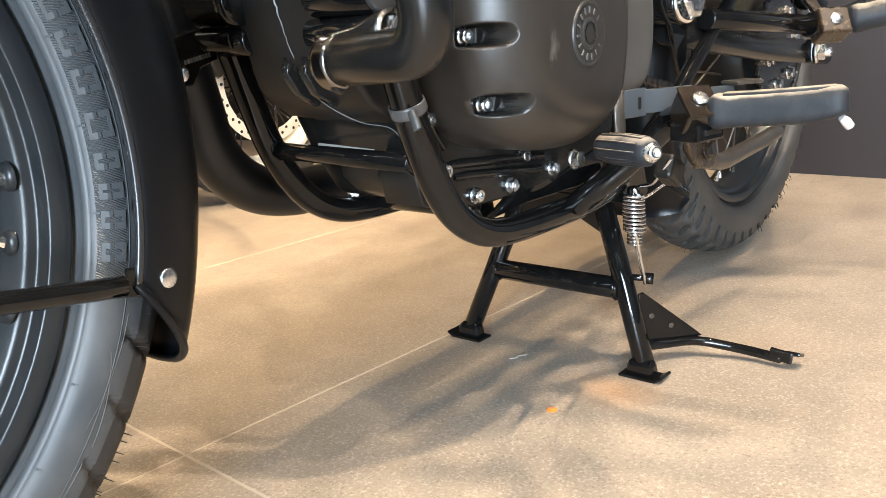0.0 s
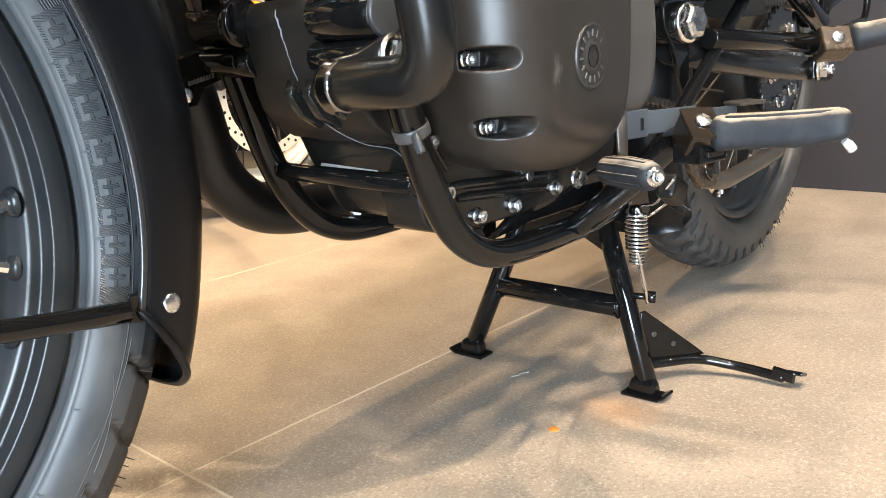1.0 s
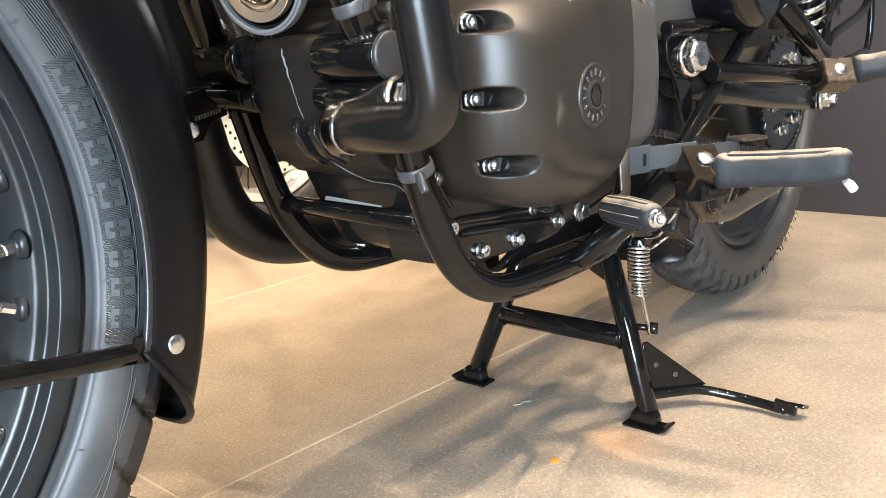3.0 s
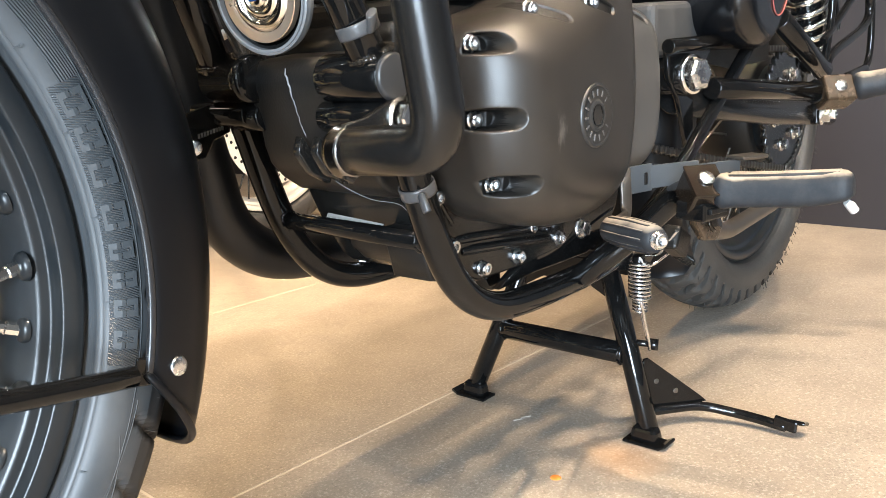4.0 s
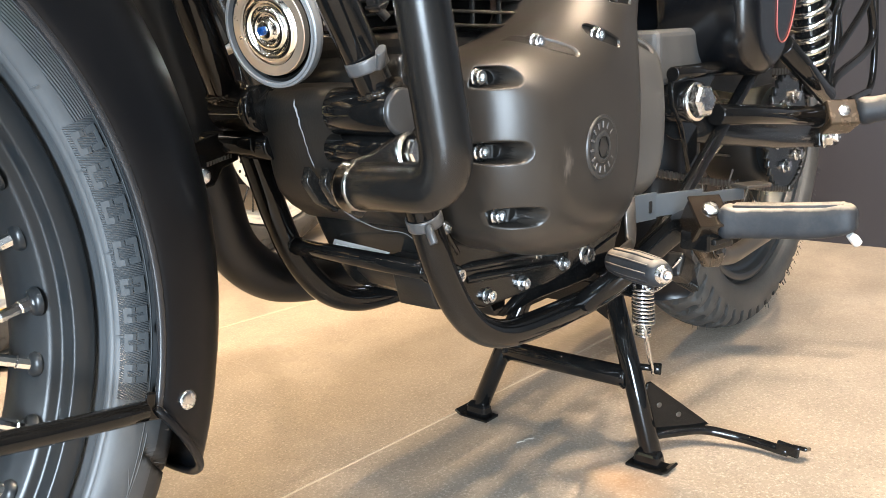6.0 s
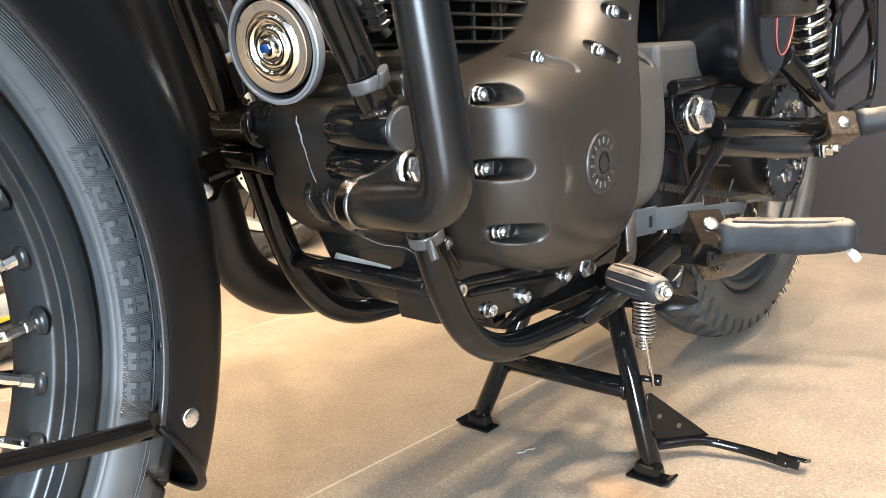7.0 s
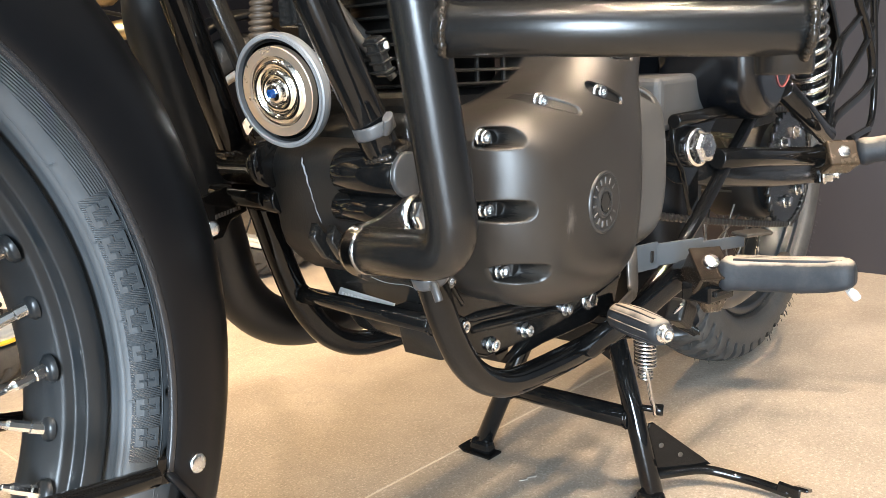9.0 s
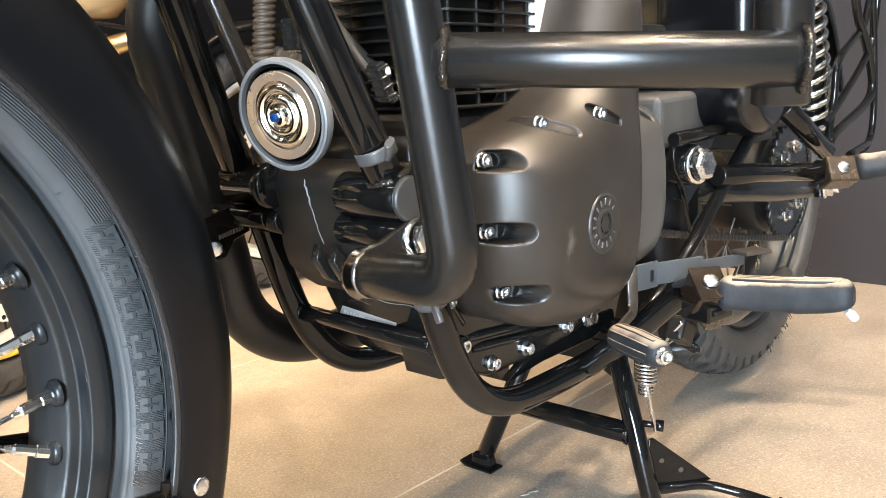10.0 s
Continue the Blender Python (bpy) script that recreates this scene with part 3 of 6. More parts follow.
def spoked_wheel(name, centre, half, r_rim, half_tyre, r_tyre, grooves, n, tyre_mat, first, parent=bike, spokes=36, rim_mat=M_RIM, label="", spoke_mat=M_ZINC, lean_y=0.0):
    hub_bm = lathe([(0, -0.075), (0.028, -0.075), (0.030, -0.045), (0.055, -0.040), (0.055, -0.034), (0.034, -0.028), (0.032, 0.028), (0.055, 0.034), (0.055, 0.040), (0.030, 0.045), (0.028, 0.075), (0, 0.075)], 32, m=Matrix.Rotation(radians(-90), 4, "X"))
    rim = part(name + "_rim", rim_mesh(name + "_rim", half, r_rim), rim_mat, parent, label, at=Matrix.Translation(centre))
    part(name + "_tyre", tyre_mesh(name + "_tyre", half_tyre, r_rim - 0.004, r_tyre, grooves, n, 1, 26), tyre_mat, parent, "black rubber tyre with moulded tread", at=Matrix.Translation(centre))
    part(name + "_hub", hub_bm, M_RIM, parent, at=Matrix.Translation(centre))
    k = r_rim / 0.256
    rod = None
    for i in range(spokes):
        a = radians(first + 360 / spokes * i)
        sgn = 1 if i % 2 else -1
        lean = 1 if (i // 2) % 2 else -1
        p = V((0.2272 * k * math.cos(a), lean_y + sgn * 0.003, 0.2272 * k * math.sin(a)))
        b = a + lean * radians(52)
        q = V((0.050 * math.cos(b), sgn * 0.037, 0.050 * math.sin(b)))
        d = (q - p)
        if rod is None:
            L = d.length
            bm = sweep([(0, 0, 0.016), (0, 0, L)], 0.0017, 8)
            rod = bpy.data.meshes.new("spoke")
            bm.to_mesh(rod)
            bm.free()
            rod.materials.append(spoke_mat)
            bm = lathe([(0.0042, -0.003), (0.0044, 0.0), (0.0044, 0.008), (0.0037, 0.009), (0.0037, 0.021), (0.0026, 0.023), (0.0021, 0.027), (0, 0.027)], 8, smooth=False)
            nip = bpy.data.meshes.new("nipple")
            bm.to_mesh(nip)
            bm.free()
            nip.materials.append(M_CHROME)
            bm = lathe([(0.0095, -0.0030), (0.0088, -0.0005), (0.0065, 0.0014), (0.004, 0.0018)], 20)
            seat = bpy.data.meshes.new("nipple_seat")
            bm.to_mesh(seat)
            bm.free()
            seat.polygons.foreach_set("use_smooth", [True] * len(seat.polygons))
            seat.materials.append(rim_mat)
        m = frame_at(p, d)
        part("spoke", rod, None, rim, at=m)
        part("nipple", nip, None, rim, at=m)
        part("nipple_seat", seat, None, rim, at=frame_at(p, V((-math.cos(a), 0, -math.sin(a)))))
    return rim


front_rim = spoked_wheel("front_wheel", FW, 0.0365, 0.256, 0.0545, 0.328, front_grooves, 704, M_TYRE, -0.2, label="dark grey wire spoke rim", lean_y=-0.0155)
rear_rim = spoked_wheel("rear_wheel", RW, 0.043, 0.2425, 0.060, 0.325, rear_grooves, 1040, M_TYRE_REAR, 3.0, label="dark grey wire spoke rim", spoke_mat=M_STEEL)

# raised moulding on the front tyre's wall: one plain bar for each letter, a bead line and small ribs
letters = [(18.4, 4.2), (13.8, 4.2), (9.0, 4.2), (3.2, 4.6), (-0.6, 3.0), (-4.4, 2.8), (-8.3, 3.2), (-12.6, 3.4)]


SIDE = [(0.2605, 0.0425), (0.2625, 0.0450), (0.2650, 0.0492), (0.2715, 0.0530), (0.2810, 0.0545), (0.2940, 0.0525)]


def wall_y(r):
    return -float(np.interp(r, [q[0] for q in SIDE], [q[1] for q in SIDE]))


def wall_bar(a0, a1, r0, r1, h, n=4, m=4):
    """A raised bar on the tyre's near wall."""
    bm = bmesh.new()
    grid = []
    for i in range(n + 3):
        ca = min(max(i - 1, 0), n) / n
        row = []
        for j in range(m + 3):
            cr = min(max(j - 1, 0), m) / m
            r, a = r0 + (r1 - r0) * cr, radians(a0 + (a1 - a0) * ca)
            rim = i in (0, n + 2) or j in (0, m + 2)
            row.append(bm.verts.new((r * math.cos(a), wall_y(r) + (0.0008 if rim else -h), r * math.sin(a))))
        grid.append(row)
    for i in range(n + 2):
        for j in range(m + 2):
            bm.faces.new((grid[i][j], grid[i + 1][j], grid[i + 1][j + 1], grid[i][j + 1]))
    return bm


for a, w in letters:
    a0, a1, q = a + w * 0.10, a + w * 0.84, 0.85
    for b0, b1, r0, r1 in ((a0, a0 + q, 0.2672, 0.2736), (a0, a0 + q, 0.2748, 0.2814), (a1 - q, a1, 0.2672, 0.2736),
                           (a1 - q, a1, 0.2748, 0.2814), (a0 + q, a1 - q, 0.2672, 0.2692), (a0 + q, a1 - q, 0.2792, 0.2814)):
        part("moulded_bar", wall_bar(b0, b1, r0, r1, 0.0011, 3, 3), M_TYRE_PLAIN, bike, at=Matrix.Translation(FW))
for i in range(12):
    part("moulded_tick", wall_bar(-52 + 11.5 * i, -51.72 + 11.5 * i, 0.2606, 0.2664, 0.0020), M_TYRE_PLAIN, bike, at=Matrix.Translation(FW))
verts, faces = turned([(-0.0400, 0.2610), (-0.0425, 0.2602), (-0.0452, 0.2606), (-0.0472, 0.2626), (-0.0478, 0.2645), (-0.0470, 0.2652)], 0, 2 * math.pi, 200, closed_profile=False)
part("bead_line", mesh_from("bead_line", verts, faces), M_TYRE_PLAIN, bike, at=Matrix.Translation(FW))
for r in (0.2846,):
    ring = [(r * math.cos(radians(q)), wall_y(r) + 0.0003, r * math.sin(radians(q))) for q in range(-110, 111, 2)]
    part("sidewall_line", sweep(ring, 0.0006, 6, ends=False), M_TYRE_PLAIN, bike, at=Matrix.Translation(FW))
# curved lines of the leaf pattern moulded on the wall
for a0, a1, r0, r1 in ((22.0, 47.0, 0.2650, 0.2890), (20.5, 62.0, 0.2640, 0.2885), (-17.0, -36.0, 0.2655, 0.2900), (-44.0, -19.0, 0.2655, 0.2880), (-36.0, -55.0, 0.2655, 0.2900), (-63.0, -38.0, 0.2655, 0.2880)):
    arc = []
    for i in range(25):
        k = i / 24
        a, r = radians(a0 + (a1 - a0) * k), r0 + (r1 - r0) * math.sin(k * math.pi / 2) ** 0.8
        arc.append((r * math.cos(a), wall_y(r) + 0.0002, r * math.sin(a)))
    part("sidewall_line", sweep(arc, 0.0004, 6, ends=False), M_TYRE, bike, at=Matrix.Translation(FW))
hair = bmesh.new()
rnd = random.Random(5)
for centre, R, half, count in ((FW, 0.328, 0.05, 150), (RW, 0.324, 0.06, 220)):
    for i in range(count):
        a = rnd.uniform(0, 2 * math.pi) if i % 2 else radians(rnd.uniform(-85, -15))
        y = rnd.choice((-0.96, -0.8, -0.4, 0.1, 0.5)) * half * rnd.uniform(0.95, 1.0)
        r = R - 0.026 + 0.026 * max(0, 1 - (y / half / 0.93) ** 2) ** 0.55 - 0.002
        u = V((math.cos(a), 0.2 * y / half, math.sin(a)))
        p = centre + V((r * math.cos(a), y, r * math.sin(a)))
        sweep([p, p + u * 0.003 + V((0, 0, 0.0003)), p + u * rnd.uniform(0.006, 0.011)], [0.0007, 0.0005, 0.0003], 4, ends=False, bm=hair)
part("rubber_hair", hair, M_RUBBER, bike, kind="stuff")

# -- front fender --
def fender_rise(a):
    """How high the crown stands over the edges, at an angle round the wheel."""
    s = min(1.0, max(0.0, (a - radians(-10)) / radians(75)))
    return 0.70 + 0.22 * s


def fender_surface(off):
    """Half section from the near edge over the crown to the far edge."""
    half_pts = [(-0.0755, 0.2775), (-0.0785, 0.285), (-0.0790, 0.300), (-0.0760, 0.322), (-0.0660, 0.346), (-0.0460, 0.3635), (-0.0220, 0.3705), (0, 0.3725)]
    pts = catmull([(y, r, 0) for y, r in half_pts], 4)
    pts = [(p.x, p.y) for p in pts]
    out = []
    for y, r in pts + [(-y, r) for y, r in reversed(pts[:-1])]:
        out.append((y * (1 - off / 0.075), r - off))
    return out


outer, inner = fender_surface(0.0), fender_surface(0.0016)
prof = outer + inner[::-1]
N_F = 110
verts, faces = [], []
k = len(prof)


def fender_end(y, r):
    s = min(1.0, max(0.0, (r - 0.2775) / 0.095))
    return radians(-14.5 - 10.5 * s ** 0.9)


for i in range(N_F + 1):
    for y, r in prof:
        a0, a1 = fender_end(y, r), radians(158)
        a = a0 + (a1 - a0) * i / N_F
        q = 0.2775 + (r - 0.2775) * fender_rise(a)
        verts.append((q * math.cos(a), y, q * math.sin(a)))
for i in range(N_F):
    for j in range(k):
        faces.append((i * k + j, i * k + (j + 1) % k, (i + 1) * k + (j + 1) % k, (i + 1) * k + j))
faces.append(tuple(range(k)))
faces.append(tuple(N_F * k + j for j in reversed(range(k))))
fender = part("front_fender", mesh_from("front_fender", verts, faces), M_FENDER, bike, "matt black steel front fender with rolled edges", at=Matrix.Translation(FW))
for sgn in (-1, 1):
    edge = [(0.2785 * math.cos(radians(a)), sgn * 0.0755, 0.2785 * math.sin(radians(a))) for a in [-15 + 173 * i / 90 for i in range(91)]]
    part("rolled_edge", sweep(edge, 0.0030, 12), M_EDGE, fender)
lip = []
for j, (y, r) in enumerate(outer):
    a = fender_end(y, r)
    q = 0.2775 + (r - 0.2775) * fender_rise(a) - 0.001
    lip.append((q * math.cos(a), y, q * math.sin(a)))
part("end_bead", sweep(lip, 0.0028, 10), M_FENDER, fender)
bolt((0.288, -0.0785, 0.2615), (0.15, -1, 0.05), DOME_ME, name="fender_bolt", label="bright round-headed bolt", scale=0.95)
for sgn in (-1, 1):
    part("fender_stay", sweep(fillet([(0.0, sgn * 0.092, 0.305), (0.19, sgn * 0.0865, 0.2755), (0.258, sgn * 0.080, 0.2645)], 0.03), 0.0066, 14), M_FRAME, bike, "gloss black fender stay bar")
    part("stay_tab", block((0.012, 0.003, 0.018), Matrix.Translation((0.267, sgn * 0.0745, 0.2635)) @ Matrix.Rotation(radians(12), 4, "Y"), 0.0015), M_FRAME, bike)
# fork leg above the front axle
for sgn in (-1, 1):
    part("fork_leg", sweep([(0.0, sgn * 0.098, 0.31), (0.03, sgn * 0.098, 0.40), (0.14, sgn * 0.098, 0.72), (0.20, sgn * 0.098, 0.90)], 0.026, 20), M_FRAME, bike)

# -- frame --
CY = 0.095
for sgn in (-1, 1):
    side = "gloss black lower frame cradle tube"
    dz = 0.0 if sgn < 0 else 0.004
    pts = catmull([(0.478, sgn * CY, 0.418), (0.490, sgn * CY, 0.385), (0.505, sgn * CY, 0.338), (0.522, sgn * CY, 0.296), (0.543, sgn * CY, 0.260 + dz), (0.569, sgn * CY, 0.236 + dz), (0.603, sgn * CY, 0.2215 + dz), (0.645, sgn * CY, 0.2165 + dz), (0.716, sgn * CY, 0.2155 + dz), (0.775, sgn * CY, 0.217), (0.84, sgn * 0.098, 0.228)], 6)
    part("cradle_tube", sweep(pts, 0.0133, 24), M_FRAME, bike, side)
    # down tube towards the steering head
    top = (0.349, sgn * 0.060 - 0.005, 0.70)
    part("down_tube", sweep([(0.458, sgn * 0.092 - 0.006, 0.440), top], 0.0142, 22), M_FRAME, bike, "gloss black frame down tube")
    part("weld_bead", weld(ring_points((0.4575, sgn * 0.092 - 0.006, 0.4470), (-0.38, -sgn * 0.11, 0.92), 0.0152, 22), 0.0030, 3 + sgn), M_WELD, bike, "lumpy bright weld")
part("upper_cross_tube", lathe([(0, -0.112), (0.0165, -0.112), (0.0178, -0.110), (0.0178, -0.048), (0.0165, -0.046), (0, -0.046)], 28, m=frame_at((0.460, -0.004, 0.431), (0, 1, 0))), M_FRAME, bike)
part("upper_cross_tube", lathe([(0, 0.045), (0.0178, 0.045), (0.0200, 0.047), (0.0200, 0.056), (0.0178, 0.058), (0.0178, 0.100), (0.0165, 0.102), (0, 0.102)], 28, m=frame_at((0.462, -0.004, 0.432), (0, 1, 0))), M_FRAME, bike)
part("tube_end_cap", lathe([(0, 0.0032), (0.0150, 0.0032), (0.0168, 0.0022), (0.0172, 0), (0.0172, -0.001)], 28, m=frame_at((0.460, -0.116, 0.431), (0, -1, 0))), M_CAP, bike, "dull grey round tube end cap")
part("mount_tube", sweep([(0.461, -0.118, 0.402), (0.463, -0.040, 0.402)], 0.0118, 22), M_FRAME, bike)
part("mount_tube", sweep([(0.474, 0.045, 0.400), (0.474, 0.085, 0.400)], 0.0125, 22), M_FRAME, bike)
mount = part("mount_bolt", lathe([(0, 0), (0.0150, 0), (0.0155, 0.003), (0.0128, 0.0045), (0.0128, 0.0045)], 28, m=frame_at((0.461, -0.120, 0.402), (0, -1, 0))), M_CHROME, bike, "large bright hexagon mounting bolt")
part("bolt_head", lathe([(0.0112, 0.004), (0.0112, 0.011), (0.0098, 0.0125), (0.006, 0.0125), (0.0054, 0.009), (0, 0.009)], 6, m=frame_at((0.461, -0.120, 0.402), (0, -1, 0)), smooth=False), M_CHROME, mount)
part("cradle_cross_bar", sweep([(0.5185, -0.092, 0.2965), (0.5195, 0.092, 0.2995)], 0.0080, 18), M_FRAME, bike)
for sgn in (-1, 1):
    part("weld_bead", weld(ring_points((0.519, sgn * 0.082, 0.298 + sgn * 0.0014), (0, 1, 0), 0.0084, 14), 0.0016, 9 + sgn), M_FRAME, bike)
part("rear_cross_tube", sweep([(0.66, -0.050, 0.228), (0.66, 0.10, 0.228)], 0.012, 16), M_FRAME, bike)
# flat engine mount plates along the bottom tube
plate = slab([(0.640, 0.224), (0.700, 0.228), (0.800, 0.226), (0.850, 0.238), (0.862, 0.268), (0.830, 0.262), (0.760, 0.247), (0.690, 0.246)], -0.072, -0.060, 0.002)
part("mount_plate", plate, M_FRAME, bike)
# rising tube from the cradle to the peg and up to the seat frame
part("rear_frame_tube", sweep(fillet([(0.735, -0.112, 0.222), (0.800, -0.120, 0.247), (0.858, -0.130, 0.285), (0.900, -0.138, 0.318), (1.074, -0.140, 0.437), (1.172, -0.14, 0.505)], 0.04), 0.0078, 18), M_FRAME, bike, "gloss black rear frame tube")
part("peg_hanger_tube", sweep(fillet([(0.735, -0.102, 0.2185), (0.758, -0.150, 0.262), (0.765, -0.195, 0.308), (0.742, -0.218, 0.312)], 0.02), 0.0125, 18), M_FRAME, bike, "gloss black peg hanger tube")
part("weld_bead", weld([(0.736 + 0.002 * i, -0.108 - 0.001 * i, 0.229 + 0.0006 * i) for i in range(10)], 0.0036, 21), M_WELD, bike, "lumpy bright weld")
# plastic strap on the cradle tube and on the down tube
def strap(at, axis, r, tail):
    m = frame_at(at, axis)
    bm = lathe([(r, -0.0048), (r + 0.0010, -0.0048), (r + 0.0013, -0.003), (r + 0.0013, 0.003), (r + 0.0010, 0.0048), (r, 0.0048)], 26, m=m)
    for f in bm.faces:
        f.smooth = True
    p = part("cable_strap", bm, M_CLIP, bike, "grey plastic cable strap")
    d = V(tail).normalized()
    q = V(at) + d * (r + 0.004)
    part("strap_end", sweep(catmull([q - V(axis).normalized() * 0.004, q + d * 0.005, q + d * 0.009 + V(axis).normalized() * 0.006], 4), 0.0062, 14, flat=0.55), M_CLIP, p)
    return p


strap((0.5035, -CY, 0.3430), (0.36, 0, -0.93), 0.0138, (-0.55, -0.75, -0.35))
strap((0.4475, -0.0965, 0.4660), (-0.38, 0.11, 0.92), 0.0145, (-0.3, -0.85, 0.1))
# bracket from the mount tube to the exhaust on the far side
br = slab([(0.418, 0.402), (0.424, 0.372), (0.436, 0.3645), (0.446, 0.366), (0.456, 0.380), (0.474, 0.386), (0.476, 0.408), (0.466, 0.414), (0.440, 0.4075)], 0.098, 0.102, 0.0012)
bracket = part("exhaust_bracket", br, M_FRAME, bike, "pressed black bracket plate")
part("bracket_socket", sweep([(0.468, 0.060, 0.402), (0.462, 0.100, 0.403), (0.452, 0.118, 0.402)], 0.0105, 16), M_FRAME, bracket)
bolt((0.434, 0.0975, 0.376), (-0.5, -1, 0), DOME_ME, bracket, 1.05)
for i in range(9):
    part("stamped_bar", block((0.0022, 0.0006, 0.0040), Matrix.Translation((0.4405 + 0.0031 * i, 0.0977, 0.3855 + 0.0006 * i)), 0.0001, 1), M_LETTER, bracket)

# -- crash guard on the near side --
guard_low = fillet([(0.413, -0.105, 0.383), (0.4065, -0.205, 0.3885), (0.3965, -0.2035, 0.450), (0.3845, -0.2000, 0.530), (0.3650, -0.194, 0.66)], 0.052, 14)
guard = part("crash_guard_tube", sweep(guard_low, 0.0166, 30), M_GUARD, bike, "satin black crash guard tube bent upwards")
part("guard_collar", lathe([(0.0166, -0.007), (0.0186, -0.0066), (0.0192, -0.003), (0.0180, 0.000), (0.0182, 0.003), (0.0176, 0.005), (0.0166, 0.006)], 30, m=frame_at((0.4125, -0.1165, 0.3836), (-0.066, -1, 0.055))), M_COLLAR, guard, "dull bare weld collar")
lug = slab([(0.404, 0.366), (0.410, 0.362), (0.424, 0.374), (0.470, 0.390), (0.475, 0.402), (0.470, 0.413), (0.456, 0.416), (0.425, 0.405), (0.406, 0.402)], -0.1215, -0.1155, 0.0015)
part("guard_lug", lug, M_GUARD, guard)
bar_a, bar_b = V((0.3845, -0.2000, 0.5275)), V((0.4985, -0.373, 0.5200))
gbar = part("guard_cross_bar", sweep([bar_a + (bar_b - bar_a).normalized() * 0.008, bar_b + (bar_b - bar_a).normalized() * 0.010], 0.0159, 32), M_GUARD, bike, "satin black crash guard cross bar")
part("guard_end_tube", lathe([(0, 0), (0.0145, 0), (0.0162, 0.0015), (0.0162, 0.30), (0, 0.30)], 30, m=Matrix.Translation((0.5065, -0.3660, 0.4945))), M_GUARD, bike, "capped upright end of the crash guard")
ax = (bar_b - bar_a).normalized()
part("weld_bead", weld(ring_points(bar_a + ax * 0.0145, ax, 0.0166, 30), 0.0030, 31), M_WELD, gbar, "lumpy bright weld")
part("weld_bead", weld(ring_points(bar_b + ax * 0.0060, ax, 0.0164, 30), 0.0030, 33), M_WELD, gbar, "lumpy bright weld")

# -- exhaust on the far side --
ex = catmull([(0.520, 0.110, 0.640), (0.470, 0.140, 0.628), (0.443, 0.158, 0.595), (0.436, 0.16, 0.562), (0.445, 0.16, 0.521), (0.466, 0.161, 0.441), (0.486, 0.162, 0.356), (0.503, 0.164, 0.296), (0.540, 0.168, 0.258), (0.590, 0.17, 0.240), (0.66, 0.17, 0.236), (0.80, 0.17, 0.236), (0.98, 0.185, 0.25)], 8)
part("exhaust_pipe", sweep(ex, 0.0255, 30), M_EXH, bike, "matt black exhaust header pipe")
part("silencer", sweep(catmull([(0.97, 0.185, 0.25), (1.05, 0.19, 0.262), (1.15, 0.20, 0.275), (1.75, 0.22, 0.34)], 6), [0.026] * 6 + [0.034] * 6 + [0.045] * 7, 28), M_EXH, bike)

# -- horn --
HN = V((-1, -0.16, -0.16)).normalized()
horn_at = V((0.4320, -0.0130, 0.4935))
hm = frame_at(horn_at, HN) @ Matrix.Scale(0.93, 4)
horn = part("horn_body", lathe([(0, -0.030), (0.030, -0.030), (0.034, -0.018), (0.043, -0.010), (0.044, -0.002), (0.040, 0.0)], 40, m=hm), M_FRAME, bike, "round electric horn")
part("horn_rim", lathe([(0.0428, -0.006), (0.0428, 0.0035), (0.0434, 0.0042), (0.0452, 0.0040), (0.0456, 0.0028), (0.0462, 0.0028), (0.0474, 0.0020), (0.0477, -0.003), (0.0470, -0.007), (0.044, -0.008)], 72, m=hm, smooth=False), M_ALU, horn, "brushed grey outer ring")
part("horn_flange", lathe([(0.0372, -0.002), (0.0370, 0.0036), (0.0364, 0.0042), (0.0296, 0.0042), (0.0288, 0.0015)], 72, m=hm, smooth=False), M_FLANGE, horn, "flat satin flange of the horn")
part("horn_disc", lathe([(0.0290, 0.0010), (0.0270, 0.0012), (0.0255, 0.0042), (0.0225, 0.0055), (0.0205, 0.0040), (0.0195, 0.0018), (0.0175, 0.0018), (0.0165, 0.0046), (0.0140, 0.0058), (0.0120, 0.0045), (0.0112, 0.0030), (0.0100, 0.0030), (0.0092, 0.0062), (0.0070, 0.0095), (0.0058, 0.0098), (0, 0.0098)], 48, m=hm), M_HORN, horn, "polished concentric horn disc")
part("horn_bolt", lathe([(0.0040, 0.009), (0.0040, 0.0125), (0.0033, 0.0135), (0.0018, 0.0135), (0.0015, 0.0115), (0, 0.0115)], 6, m=hm, smooth=False), M_BLUE, horn, "blue hexagon bolt")

# -- engine --
case = slab([(0.512, 0.470), (0.518, 0.400), (0.530, 0.352), (0.550, 0.305), (0.572, 0.268), (0.592, 0.247), (0.625, 0.242), (0.680, 0.238), (0.745, 0.240), (0.815, 0.240), (0.870, 0.262), (0.885, 0.33), (0.880, 0.45), (0.80, 0.495), (0.60, 0.495)], -0.070, 0.080, 0.005, smooth_pts=3)
engine = part("crankcase", case, M_CASE_GLOSS, bike, "semi-gloss black engine crankcase")
# front nose of the crankcase
prof = [(0.468, 0.446), (0.4615, 0.432), (0.464, 0.415), (0.471, 0.390), (0.478, 0.360), (0.508, 0.334), (0.556, 0.320), (0.566, 0.270), (0.600, 0.250), (0.62, 0.30), (0.62, 0.46), (0.52, 0.452)]
nose = slab(prof, -0.070, 0.054, 0.006, smooth_pts=2)
part("crankcase_nose", nose, M_CASE, engine, "matt black cast crankcase front")
for y in (-0.030, -0.009):
    fin = slab([(0.4560, 0.374), (0.4605, 0.386), (0.474, 0.370), (0.492, 0.351), (0.487, 0.345), (0.467, 0.356)], y - 0.0042, y + 0.0042, 0.0010, 2)
    part("case_rib", fin, M_CASE_GLOSS, engine)
rnd = random.Random(11)
scribe = []
